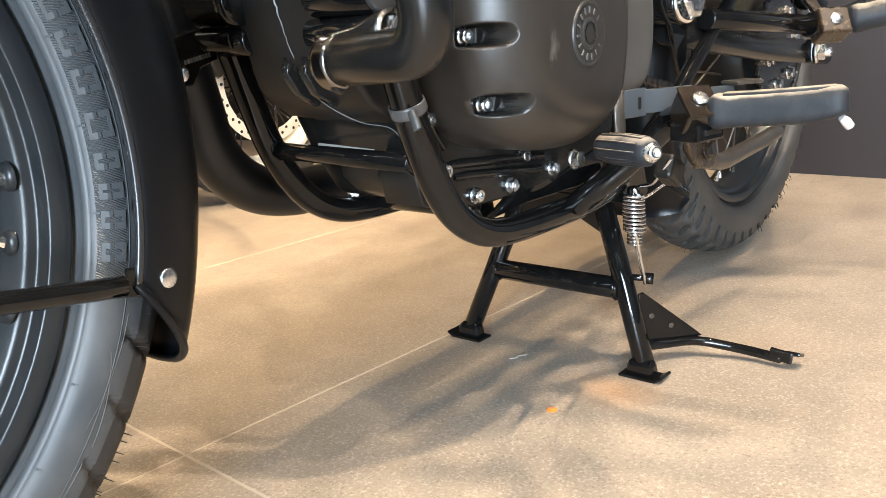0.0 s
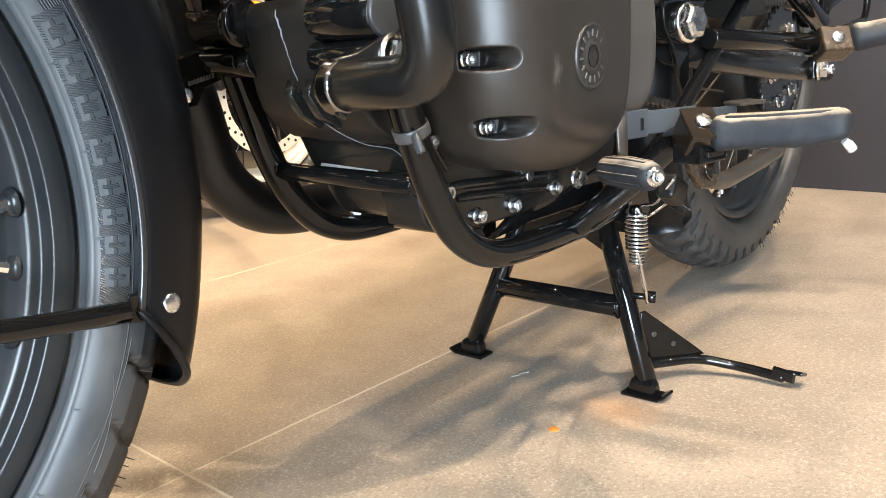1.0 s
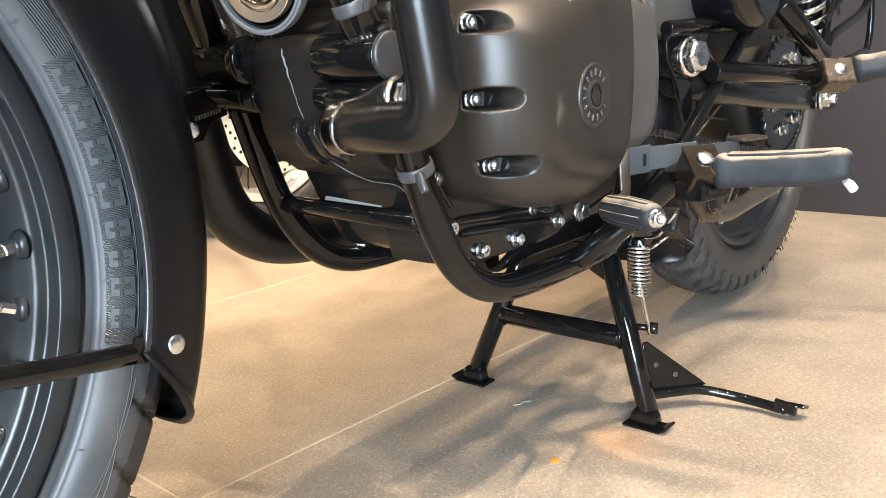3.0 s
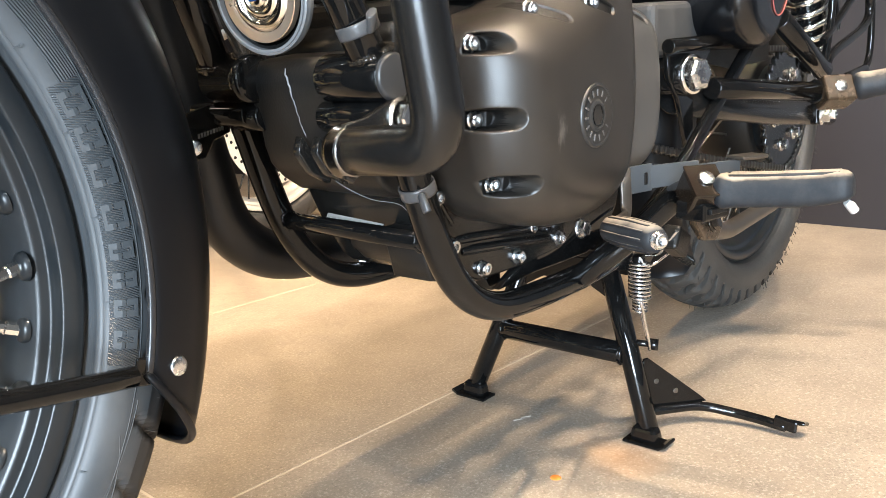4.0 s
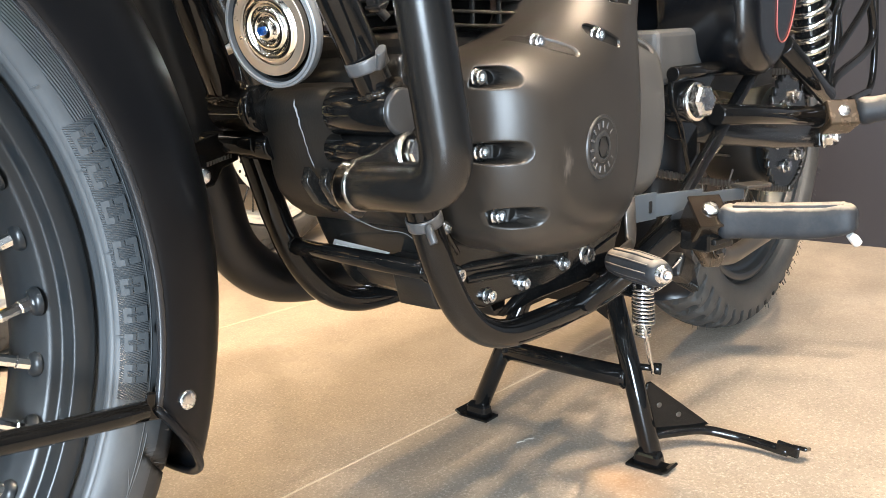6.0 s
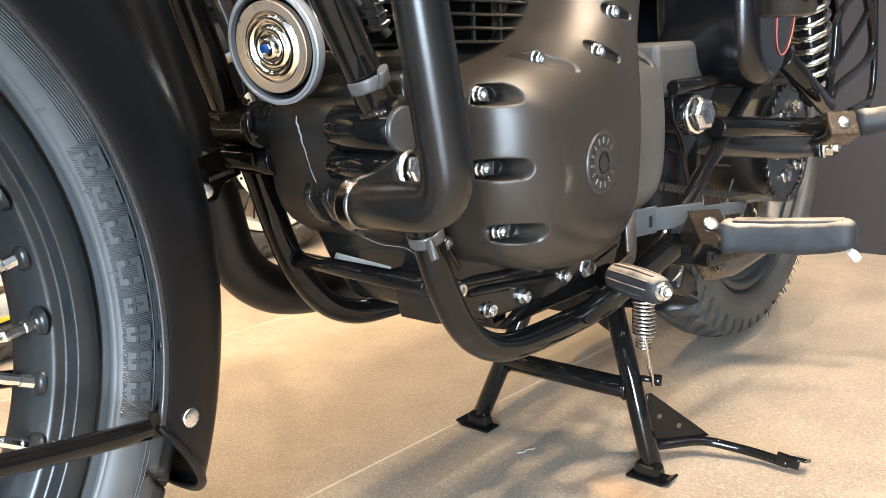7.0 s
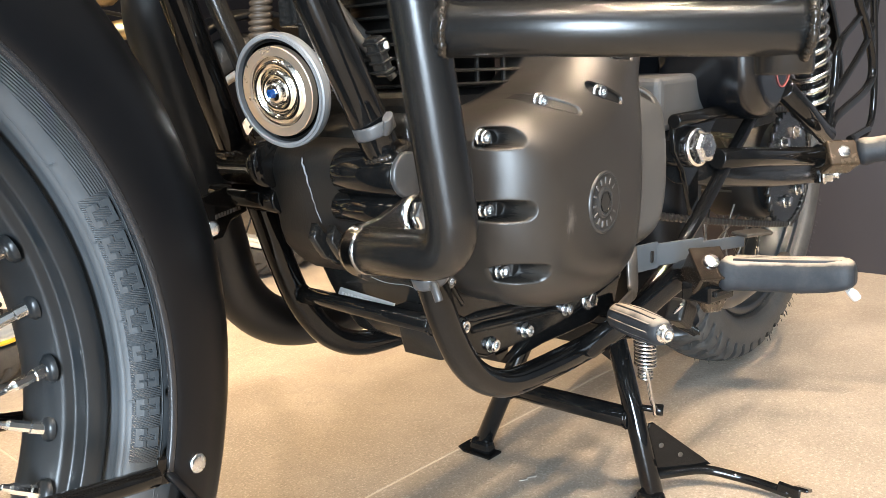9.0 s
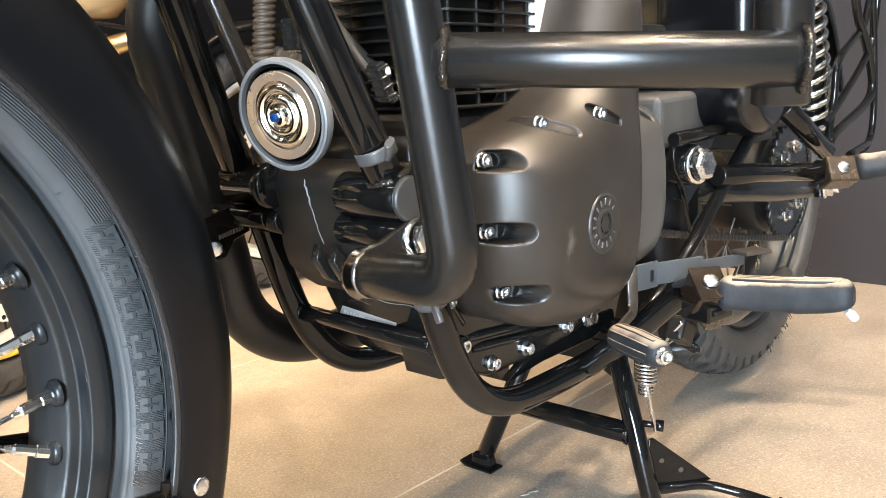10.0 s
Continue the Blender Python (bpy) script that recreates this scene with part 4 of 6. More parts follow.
for i in range(26):
    s = i / 25
    scribe.append((0.4590 + 0.0165 * s ** 1.4, -0.001 + (0.0016 if i < 9 else 0.0006) * rnd.uniform(-1, 1) - 0.004 * s, 0.440 - 0.066 * s))
part("sealant_line", sweep(scribe, [0.0008 * rnd.uniform(0.3, 1.5) if i < 9 else 0.0003 * rnd.uniform(0.7, 1.6) for i in range(26)], 6), M_SCRIBE, engine, "pale squeezed-out sealant line")
part("case_seam", sweep(catmull([(0.476, -0.006, 0.366), (0.490, -0.020, 0.345), (0.508, -0.038, 0.330), (0.530, -0.052, 0.322), (0.544, -0.0575, 0.300)], 6), 0.00028, 6), M_SCRIBE, engine)
part("drain_plug", BOLT_HEX, None, engine, "bright hexagon drain plug", at=frame_at((0.622, 0.093, 0.243), (-0.75, -0.6, -0.1)) @ Matrix.Scale(1.1, 4))
part("drain_boss", sweep([(0.650, 0.070, 0.252), (0.623, 0.094, 0.244)], 0.011, 16), M_CASE, engine)
part("sump_tail", slab([(0.535, 0.300), (0.575, 0.300), (0.585, 0.262), (0.560, 0.250), (0.548, 0.253)], -0.066, -0.020, 0.003), M_CASE, engine)
plate_ob = part("number_plate_strip", block((0.088, 0.013, 0.0012), Matrix.Translation((0, 0, 0)), 0.0004), M_PLATE, engine, "silver strip with unreadable stamped bars")
plate_ob.matrix_local = Matrix.Translation((0.5365, 0.0160, 0.2980)) @ Matrix.Rotation(radians(-100.1), 4, "Z") @ Matrix.Rotation(radians(62), 4, "X")
for i in range(15):
    part("stamped_bar", block((0.0034, 0.0056 - 0.0012 * (i % 3 == 1), 0.0005), Matrix.Translation((-0.036 + 0.0051 * i, 0, 0.0008)), 0.0001, 1), M_INK, plate_ob)

# domed cover with pockets for its screws
COVER = [(0.530, 0.450), (0.529, 0.422), (0.530, 0.392), (0.537, 0.364), (0.548, 0.338), (0.564, 0.316), (0.596, 0.300), (0.641, 0.291), (0.690, 0.290), (0.725, 0.301), (0.746, 0.325), (0.752, 0.360), (0.754, 0.400), (0.758, 0.450), (0.766, 0.500), (0.772, 0.560), (0.768, 0.600), (0.735, 0.612), (0.700, 0.600), (0.676, 0.548), (0.655, 0.516), (0.633, 0.497), (0.597, 0.483), (0.561, 0.473), (0.539, 0.463)]
SCREWS = [(0.5380, 0.4520, 0.015, 0.000), (0.5390, 0.3940, 0.015, 0.000), (0.5590, 0.3400, 0.015, 0.000), (0.5985, 0.4775, 0.024, -0.011), (0.6570, 0.4820, 0.022, -0.009), (0.6930, 0.5150, 0.024, -0.004)]


def dome(outline, centre, y_base, y_top, n_a, n_r, power, root, pockets=(), floor=-0.1225, bulge=(0, 0, 1, 1), skin=M_COVER):
    """A puffed shell over an outline in x and z, pushed out along -y; pockets are cut in as rounded slots."""
    ring = catmull([(x, z, 0) for x, z in outline + outline[:1]], 40)[:-1]
    cx, cz = centre
    polar = sorted((math.atan2(p.y - cz, p.x - cx), math.hypot(p.x - cx, p.y - cz)) for p in ring)
    ang, rad = [p[0] for p in polar], [p[1] for p in polar]
    th = np.linspace(-math.pi, math.pi, n_a, endpoint=False)
    rr = np.interp(th, ang, rad, period=2 * math.pi)
    s = np.linspace(0, 1, n_r) ** 0.75
    X = cx + np.outer(s, rr * np.cos(th))
    Z = cz + np.outer(s, rr * np.sin(th))
    ox, oz = np.array([p.x for p in ring]), np.array([p.y for p in ring])
    # a smooth field of the distance to the rim, on a square grid
    step = 0.001
    gx, gz = np.arange(ox.min() - 0.01, ox.max() + 0.01, step), np.arange(oz.min() - 0.01, oz.max() + 0.01, step)
    GX, GZ = np.meshgrid(gx, gz, indexing="ij")
    G = np.empty(GX.shape)
    for k in range(len(gx)):
        G[k] = np.sqrt(((gx[k] - ox) ** 2 + (gz[:, None] - oz) ** 2).min(1))
    RAW = G.copy()
    G[np.hypot(GX - cx, GZ - cz) > np.interp(np.arctan2(GZ - cz, GX - cx), ang, rad, period=2 * math.pi)] = 0
    G = np.clip(G / power, 0, 1)
    for _ in range(90):
        G[1:-1] = 0.25 * G[:-2] + 0.5 * G[1:-1] + 0.25 * G[2:]
        G[:, 1:-1] = 0.25 * G[:, :-2] + 0.5 * G[:, 1:-1] + 0.25 * G[:, 2:]
    fx, fz = (X - gx[0]) / step, (Z - gz[0]) / step
    ix, iz = fx.astype(int), fz.astype(int)
    fx, fz = fx - ix, fz - iz
    far, soft = ((A[ix, iz] * (1 - fx) + A[ix + 1, iz] * fx) * (1 - fz) + (A[ix, iz + 1] * (1 - fx) + A[ix + 1, iz + 1] * fx) * fz for A in (RAW, G))
    # close to the rim, the exact distance to its segments
    R = np.stack([ox, oz], 1)
    rows_, cols_ = np.nonzero(far < 0.006)
    for k in range(0, len(rows_), 4000):
        i, j = rows_[k:k + 4000], cols_[k:k + 4000]
        P = np.stack([X[i, j], Z[i, j]], 1)
        m = ((P[:, None] - R) ** 2).sum(2).argmin(1)
        best = np.full(len(P), 1.0)
        for a0, a1 in ((m - 1, m), (m, (m + 1) % len(R))):
            d = R[a1] - R[a0]
            u = np.clip(((P - R[a0]) * d).sum(1) / (d * d).sum(1), 0, 1)
            best = np.minimum(best, np.sqrt(((P - R[a0] - u[:, None] * d) ** 2).sum(1)))
        far[i, j] = best
    far[-1] = 0
    w = np.clip(far / 0.016, 0, 1)
    w = w * w * (3 - 2 * w)
    t = np.clip(far / power, 0, 1) * (1 - w) + soft * w
    bx, bz, rx, rz = bulge
    crown = np.clip(1 - ((X - bx) / rx) ** 2 - ((Z - bz) / rz) ** 2, 0, 1)
    crown = crown * crown * (3 - 2 * crown)
    Y = y_base + (y_top - y_base) * ((1 - root) * np.sqrt(1 - (1 - t) ** 2) + root * crown)
    cut = np.zeros_like(X)
    for x0, z0, dx, dz in pockets:
        L = math.hypot(dx, dz)
        ux, uz = dx / L, dz / L
        along = (X - x0) * ux + (Z - z0) * uz
        across = -(X - x0) * uz + (Z - z0) * ux
        clamp = np.clip(along, -0.008, L - 0.006)
        wide = (0.0080 if dz == 0 else 0.0058) - (0.0012 if dz == 0 else 0.0024) * np.clip(clamp / L, 0, 1)
        d = np.hypot(along - clamp, across) / wide
        k = np.clip((1.18 - d) / 0.34, 0, 1)
        k = k * k * (3 - 2 * k)
        u = np.clip((clamp + 0.002) / L, 0, 1) ** (3.0 if dz == 0 else 1.0)
        bed = floor * (1 - u) + np.minimum(Y + 0.014, floor) * u if dz == 0 else Y + 0.006 * (1 - 0.7 * u)
        cut = np.maximum(cut, k * (Y < bed))
        Y = np.where(k > 0, Y + k * np.maximum(bed - Y, 0), Y)
    verts = np.stack([X[1:], Y[1:], Z[1:]], -1).reshape(-1, 3).tolist()
    verts.append([cx, float(Y[0, 0]), cz])
    faces = []
    last = len(verts) - 1
    for i in range(n_a):
        faces.append((last, i, (i + 1) % n_a))
    for j in range(n_r - 2):
        for i in range(n_a):
            i2 = (i + 1) % n_a
            faces.append((j * n_a + i, (j + 1) * n_a + i, (j + 1) * n_a + i2, j * n_a + i2))
    base = len(verts)
    for i in range(n_a):
        x, _, z = verts[(n_r - 2) * n_a + i]
        verts.append([x, -0.066, z])
    for i in range(n_a):
        i2 = (i + 1) % n_a
        faces.append(((n_r - 2) * n_a + i, base + i, base + i2, (n_r - 2) * n_a + i2))
    me = mesh_from("cover", verts, faces)
    me.materials.append(skin)
    # black case material inside the pockets paints in their shade
    me.materials.append(M_CASE)
    pocket_shade = cut[1:].ravel() > 0.4
    for p in me.polygons:
        if all(v < len(pocket_shade) and pocket_shade[v] for v in p.vertices):
            p.material_index = 1
    return me


cover = part("engine_cover", dome(COVER, (0.695, 0.450), -0.112, -0.1765, 1000, 270, 0.050, 0.22, SCREWS, bulge=(0.645, 0.400, 0.135, 0.140)), M_COVER, bike, "matt black domed engine side cover")
for x, z, dx, dz in SCREWS:
    bed = min(cover.data.vertices, key=lambda v: (v.co.x - x) ** 2 + (v.co.z - z) ** 2 + (1 if v.co.y > -0.08 else 0)).co.y
    part("cover_screw", BOLT, None, cover, "bright socket screw", at=frame_at((x, -0.1240 if dz == 0 else bed + 0.001, z), (-0.12, -1, 0)))
REAR_COVER = [(0.748, 0.345), (0.750, 0.420), (0.762, 0.478), (0.803, 0.486), (0.841, 0.480), (0.856, 0.458), (0.862, 0.404), (0.860, 0.355), (0.842, 0.322), (0.795, 0.312), (0.762, 0.320)]
part("sprocket_cover", dome(REAR_COVER, (0.805, 0.400), -0.100, -0.140, 320, 90, 0.032, 0.15, [(0.806, 0.4760, 0.014, -0.009)], -0.116, (0.805, 0.400, 0.065, 0.095), M_COVER_GREY), M_COVER_GREY, bike, "dusty matt dark grey rear sprocket cover, lightened for the cool light on it")

cap_m = frame_at((0.641, -0.1745, 0.390), (0.04, -1, 0.0))
cap = part("inspection_cap", lathe([(0.0275, -0.004), (0.0275, 0.0012), (0.0262, 0.0030), (0.0245, 0.0030), (0.0236, 0.0016), (0.0140, 0.0014), (0.0128, 0.0028), (0.0112, 0.0034), (0.0096, 0.0030), (0.0096, 0.0030)], 48, m=cap_m), M_GREY, bike, "round metal cap with a hexagon socket and raised bars")
part("hex_socket", lathe([(0.0098, 0.0032), (0.0090, 0.0032), (0.0084, -0.0030), (0, -0.0034)], 6, m=cap_m, smooth=False), M_CASE, cap)
for i in range(13):
    a = radians(40 + 300 / 12.5 * i)
    m = cap_m @ Matrix.Rotation(a, 4, "Z") @ Matrix.Translation((0.0189, 0, 0.0021))
    part("raised_bar", block((0.0056, 0.0020, 0.0012), m, 0.0003, 1), M_LETTER, cap)

part("case_flange", slab([(0.521, 0.420), (0.525, 0.340), (0.540, 0.300), (0.556, 0.271), (0.580, 0.252), (0.606, 0.241), (0.672, 0.240), (0.750, 0.244), (0.785, 0.262), (0.775, 0.310), (0.640, 0.315), (0.575, 0.350), (0.560, 0.420)], -0.0725, -0.0640, 0.002), M_CASE_GLOSS, engine)
# flange bolts round the crankcase
for x, y, z in ((0.5440, -0.076, 0.3285), (0.5655, -0.073, 0.282), (0.612, -0.071, 0.252), (0.668, -0.071, 0.2515), (0.742, -0.071, 0.256), (0.690, -0.071, 0.277)):
    boss = part("bolt_boss", lathe([(0.010, 0.0), (0.0092, 0.004), (0.008, 0.0045), (0, 0.0045)], 20, m=frame_at((x, y + 0.0035, z), (0, -1, 0))), M_CASE_GLOSS, engine)
    bolt((x, y - 0.001, z), (0, -1, 0), BOLT, engine, 1.08, "flange_bolt")
bolt((0.765, -0.085, 0.262), (0, -1, 0.1), BOLT_HEX, engine, 1.35, "flange_bolt")
for k, (a, b) in enumerate((((0.575, 0.285), (0.722, 0.272)), ((0.584, 0.273), (0.722, 0.259)))):
    part("case_rib", sweep([(a[0], -0.0705, a[1]), (a[0] + 0.02, -0.074, a[1] - 0.001), (b[0], -0.074, b[1])], 0.0042, 12), M_CASE_GLOSS, engine)
# seam along the crankcase flange, around the cover
seam = catmull([(0.533, -0.0712, 0.440), (0.541, -0.0712, 0.370), (0.556, -0.0712, 0.325), (0.572, -0.0712, 0.300)], 6)
part("case_seam", sweep(seam, 0.003, 10), M_CASE_GLOSS, engine)

# cylinder with cooling fins
cyl = part("cylinder_barrel", lathe([(0, 0.43), (0.066, 0.43), (0.066, 0.80), (0, 0.80)], 40, m=Matrix.Translation((0.615, 0.0, 0.0))), M_CASE, bike, "black finned cylinder")
fin_outline = [(-0.085, -0.060), (-0.060, -0.088), (0.060, -0.088), (0.085, -0.060), (0.085, 0.060), (0.060, 0.088), (-0.060, 0.088), (-0.085, 0.060)]
bm = bmesh.new()
vs = [bm.verts.new((x, y, 0)) for x, y in fin_outline]
r = bmesh.ops.extrude_face_region(bm, geom=[bm.faces.new(vs)])
for v in r["geom"]:
    if isinstance(v, bmesh.types.BMVert):
        v.co.z = 0.0028
bmesh.ops.recalc_face_normals(bm, faces=bm.faces)
bmesh.ops.bevel(bm, geom=list(bm.edges), offset=0.0011, segments=2, affect="EDGES", profile=0.5)
FIN = bpy.data.meshes.new("cooling_fin")
bm.to_mesh(FIN)
bm.free()
FIN.materials.append(M_CASE_GLOSS)
for i in range(22):
    part("cooling_fin", FIN, None, cyl, at=Matrix.Translation((0.610, 0.0, 0.492 + 0.0112 * i)))
for x in (0.552, 0.590, 0.628, 0.664):
    part("fin_post", block((0.0035, 0.0045, 0.245), Matrix.Translation((x, -0.0815, 0.614)), 0.001, 1), M_CASE_GLOSS, cyl)
part("barrel_base", block((0.175, 0.16, 0.05), Matrix.Translation((0.605, 0.0, 0.465)), 0.012, 3), M_CASE, bike)
part("alloy_spacer", block((0.034, 0.012, 0.090), Matrix.Translation((0.686, -0.080, 0.560)), 0.003), M_WHITE, bike, "bare alloy spacer beside the cylinder")

# -- centre stand --
stand = part("centre_stand_cross_bar", sweep([(0.861, -0.088, 0.0955), (0.861, 0.088, 0.0955)], 0.0128, 20), M_FRAME, bike, "gloss black centre stand cross bar")
for sgn in (-1, 1):
    leg = part("centre_stand_leg", sweep([(0.876, sgn * 0.058, 0.190), (0.862, sgn * 0.092, 0.100), (0.848, sgn * 0.1245, 0.014)], 0.0120, 22), M_FRAME, bike, "gloss black centre stand leg")
    foot = bmesh.new()
    block((0.028, 0.046, 0.0035), Matrix.Translation((0.843, sgn * 0.1235, 0.0020)), 0.0014, bm=foot)
    block((0.028, 0.010, 0.0035), Matrix.Translation((0.843, sgn * 0.1490, 0.0046)) @ Matrix.Rotation(radians(28 * sgn), 4, "X"), 0.0014, bm=foot)
    part("centre_stand_foot", foot, M_FRAME, leg, "worn black foot plate")
    part("foot_shoe", block((0.021, 0.036, 0.019), Matrix.Translation((0.844, sgn * 0.1235, 0.0115)), 0.006, 3, taper=0.82), M_FRAME, leg)
    part("weld_bead", weld(ring_points((0.861, sgn * 0.0835, 0.0955), (0, 1, 0), 0.0130, 16), 0.0020, 45 + sgn), M_FRAME, stand)
part("stand_gusset", slab([(-0.062, 0.205), (0.062, 0.205), (0.066, 0.165), (0.056, 0.158), (0.030, 0.172), (-0.030, 0.172), (-0.056, 0.158), (-0.066, 0.165)], -0.003, 0.003, 0.001), M_FRAME, stand, at=None).matrix_local = Matrix.Translation((0.872, 0, 0)) @ Matrix.Rotation(radians(90), 4, "Z")
part("stand_pivot", sweep([(0.880, -0.098, 0.212), (0.880, 0.098, 0.212)], 0.016, 18), M_FRAME, stand)
for sgn in (-1, 1):
    part("stand_pivot_lug", slab([(0.800, 0.212), (0.830, 0.238), (0.890, 0.236), (0.900, 0.205), (0.880, 0.192)], sgn * 0.100 - 0.003, sgn * 0.100 + 0.003, 0.001), M_FRAME, stand)
# heel lever with its triangular plate
tri = slab([(0.000, 0.0875), (0.006, 0.0885), (0.074, 0.0330), (0.084, 0.0240), (0.008, 0.0215), (0.009, 0.0300), (0.0075, 0.0370), (0.002, 0.0420), (-0.003, 0.0430)], -0.0018, 0.0018, 0.0006)
plate_m = Matrix.Translation((0.874, -0.104, 0)) @ Matrix.Rotation(math.atan2(-0.048, 0.066), 4, "Z")
tri.transform(plate_m)
tang = part("stand_lever_plate", tri, M_FRAME, stand, "black triangular plate with holes")
for x, z, r in ((0.0165, 0.0585, 0.0033), (0.0420, 0.0430, 0.0033)):
    p = plate_m @ V((x, -0.0019, z))
    part("plate_hole", lathe([(r, 0), (r * 0.8, 0.0003), (0, 0.0003)], 16, m=frame_at(p, plate_m.to_3x3() @ V((0, -1, 0)))), M_STEEL, tang)
lev = fillet([(0.868, -0.106, 0.0235), (0.934, -0.150, 0.0200), (0.952, -0.205, 0.0115), (0.949, -0.246, 0.0100)], 0.02)
part("stand_lever", sweep(lev, 0.0058, 14), M_FRAME, stand, "black foot lever rod")
part("lever_tip", block((0.006, 0.026, 0.014), Matrix.Translation((0.9470, -0.246, 0.0145)) @ Matrix.Rotation(radians(6), 4, "X"), 0.0018), M_FRAME, stand)
part("lever_tip_lip", block((0.020, 0.018, 0.005), Matrix.Translation((0.956, -0.258, 0.0160)) @ Matrix.Rotation(radians(20), 4, "Y"), 0.002), M_FRAME, stand)
# return spring with its hooks
s_top, s_bot = V((0.836, -0.1165, 0.216)), V((0.8435, -0.1145, 0.171))
coil = []
turns, per = 10, 14
for i in range(turns * per + 1):
    t = i / (turns * per)
    a = 2 * math.pi * turns * t
    p = s_top.lerp(s_bot, t)
    coil.append(p + V((0.0112 * math.cos(a), 0.0112 * math.sin(a), 0)))
spring = part("stand_spring", sweep(coil, 0.0017, 8), M_SPRING, bike, "bright zinc return spring")
part("spring_core", sweep([s_top + V((0, 0, 0.006)), s_bot], 0.0068, 14), M_FRAME, spring)
part("inner_spring", sweep([s_bot + V((0.0075 * math.cos(i * 0.5), 0.0075 * math.sin(i * 0.5), -0.016 * i / 52)) for i in range(53)], 0.0014, 8), M_SPRING, spring)
part("spring_hook", sweep(fillet([(0.8335, -0.1205, 0.172), (0.8380, -0.1205, 0.160), (0.8600, -0.1180, 0.115), (0.8650, -0.1160, 0.1035), (0.8720, -0.1150, 0.1035), (0.8730, -0.1150, 0.1110)], 0.004), 0.0018, 8), M_SPRING, spring)
part("spring_hook", sweep(fillet([(0.8500, -0.1130, 0.172), (0.8480, -0.1140, 0.155), (0.8640, -0.1130, 0.118), (0.8730, -0.1150, 0.1110)], 0.004), 0.0018, 8), M_SPRING, spring)
part("spring_hook", sweep(fillet([(0.836, -0.118, 0.215), (0.832, -0.124, 0.224), (0.815, -0.150, 0.232), (0.800, -0.176, 0.262)], 0.006), 0.0019, 8), M_SPRING, spring)
part("switch_wire", sweep(catmull([(0.826, -0.122, 0.222), (0.835, -0.130, 0.212), (0.865, -0.140, 0.222), (0.89, -0.14, 0.215)], 5), 0.0016, 8), M_ZINC, bike)
pin = part("spring_pin", sweep([(0.866, -0.092, 0.109), (0.872, -0.112, 0.1085)], 0.0038, 12), M_FRAME, stand)
part("pin_head", sweep([(0.872, -0.112, 0.1085), (0.876, -0.122, 0.108)], 0.0068, 14), M_FRAME, pin)

# -- side stand, folded up --
ss = part("side_stand_bracket", slab([(0.806, 0.290), (0.840, 0.284), (0.872, 0.262), (0.884, 0.250), (0.870, 0.240), (0.838, 0.246), (0.815, 0.266)], -0.190, -0.182, 0.002), M_GOLD, bike, "brown plated side stand bracket")
part("side_stand_leg", sweep(fillet([(0.872, -0.176, 0.250), (0.925, -0.178, 0.2385), (1.08, -0.173, 0.2435), (1.13, -0.17, 0.247)], 0.02), 0.0098, 18), M_STEEL, bike, "worn grey side stand leg folded up")
bolt((0.853, -0.190, 0.262), (0.1, -1, 0.3), BOLT_HEX, ss, 1.3, "pivot_bolt")
bpy.data.objects["pivot_bolt"].data = BOLT_HEX.copy()
bpy.data.objects["pivot_bolt"].data.materials[0] = M_RUST
part("side_stand_switch", block((0.034, 0.020, 0.026), Matrix.Translation((0.822, -0.165, 0.246)) @ Matrix.Rotation(radians(30), 4, "Y"), 0.004), M_CASE, bike)
part("side_stand_spring", sweep([V((0.83, -0.16, 0.232)) + V((0.028 * i / 60, -0.006 * i / 60, -0.016 * i / 60)) + V((0, 0.005 * math.cos(i * 0.9), 0.005 * math.sin(i * 0.9))) for i in range(61)], 0.0012, 6), M_FRAME, bike)

# -- rider's peg and gear lever --
pa, pb = V((0.7330, -0.2350, 0.3165)), V((0.7490, -0.3460, 0.3225))
pd = (pb - pa).normalized()
side_dir = pd.cross(V((0, 0, 1))).normalized()
up_dir = side_dir.cross(pd).normalized()
PEG_N = 96
peg_bm, rings = bmesh.new(), []
stations = [(0.006, 0.60), (0.0075, 0.82), (0.011, 1.04), (0.0150, 1.10), (0.020, 1.02), (0.026, 1.0), (0.050, 0.98), (0.075, 1.0), (0.095, 1.03), (0.106, 1.07), (0.112, 1.02), (0.116, 0.86), (0.118, 0.6)]
for h, k in stations:
    row = []
    for i in range(PEG_N):
        a = 2 * math.pi * i / PEG_N
        c, q = math.cos(a), math.sin(a)
        x = 0.0136 * k * abs(c) ** 0.62 * (1 if c > 0 else -1)
        z = 0.0143 * k * abs(q) ** 0.62 * (1 if q > 0 else -1)
        if z < 0 and h > 0.085:
            z *= 1 - (h - 0.085) * 15
        if z > 0 and h > 0.098:
            z *= 1.10
        if q > 0.3 and 0.018 < h < 0.108 and 0.0022 < abs(x) < 0.0040:
            z -= 0.0013
        row.append(peg_bm.verts.new(pa + pd * h + side_dir * x + up_dir * z))
    rings.append(row)
for a, b in zip(rings, rings[1:]):
    for i in range(PEG_N):
        peg_bm.faces.new((a[i], a[(i + 1) % PEG_N], b[(i + 1) % PEG_N], b[i])).smooth = True
peg_bm.faces.new(rings[0][::-1])
peg_bm.faces.new(rings[-1])
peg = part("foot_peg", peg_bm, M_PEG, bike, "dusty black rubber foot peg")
for k in (-1, 0, 1):
    q = side_dir * 0.0058 * k
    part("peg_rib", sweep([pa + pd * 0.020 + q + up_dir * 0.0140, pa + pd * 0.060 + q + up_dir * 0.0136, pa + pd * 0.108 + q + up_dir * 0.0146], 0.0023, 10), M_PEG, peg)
tip = pb + V((0.004, -0.003, -0.014))
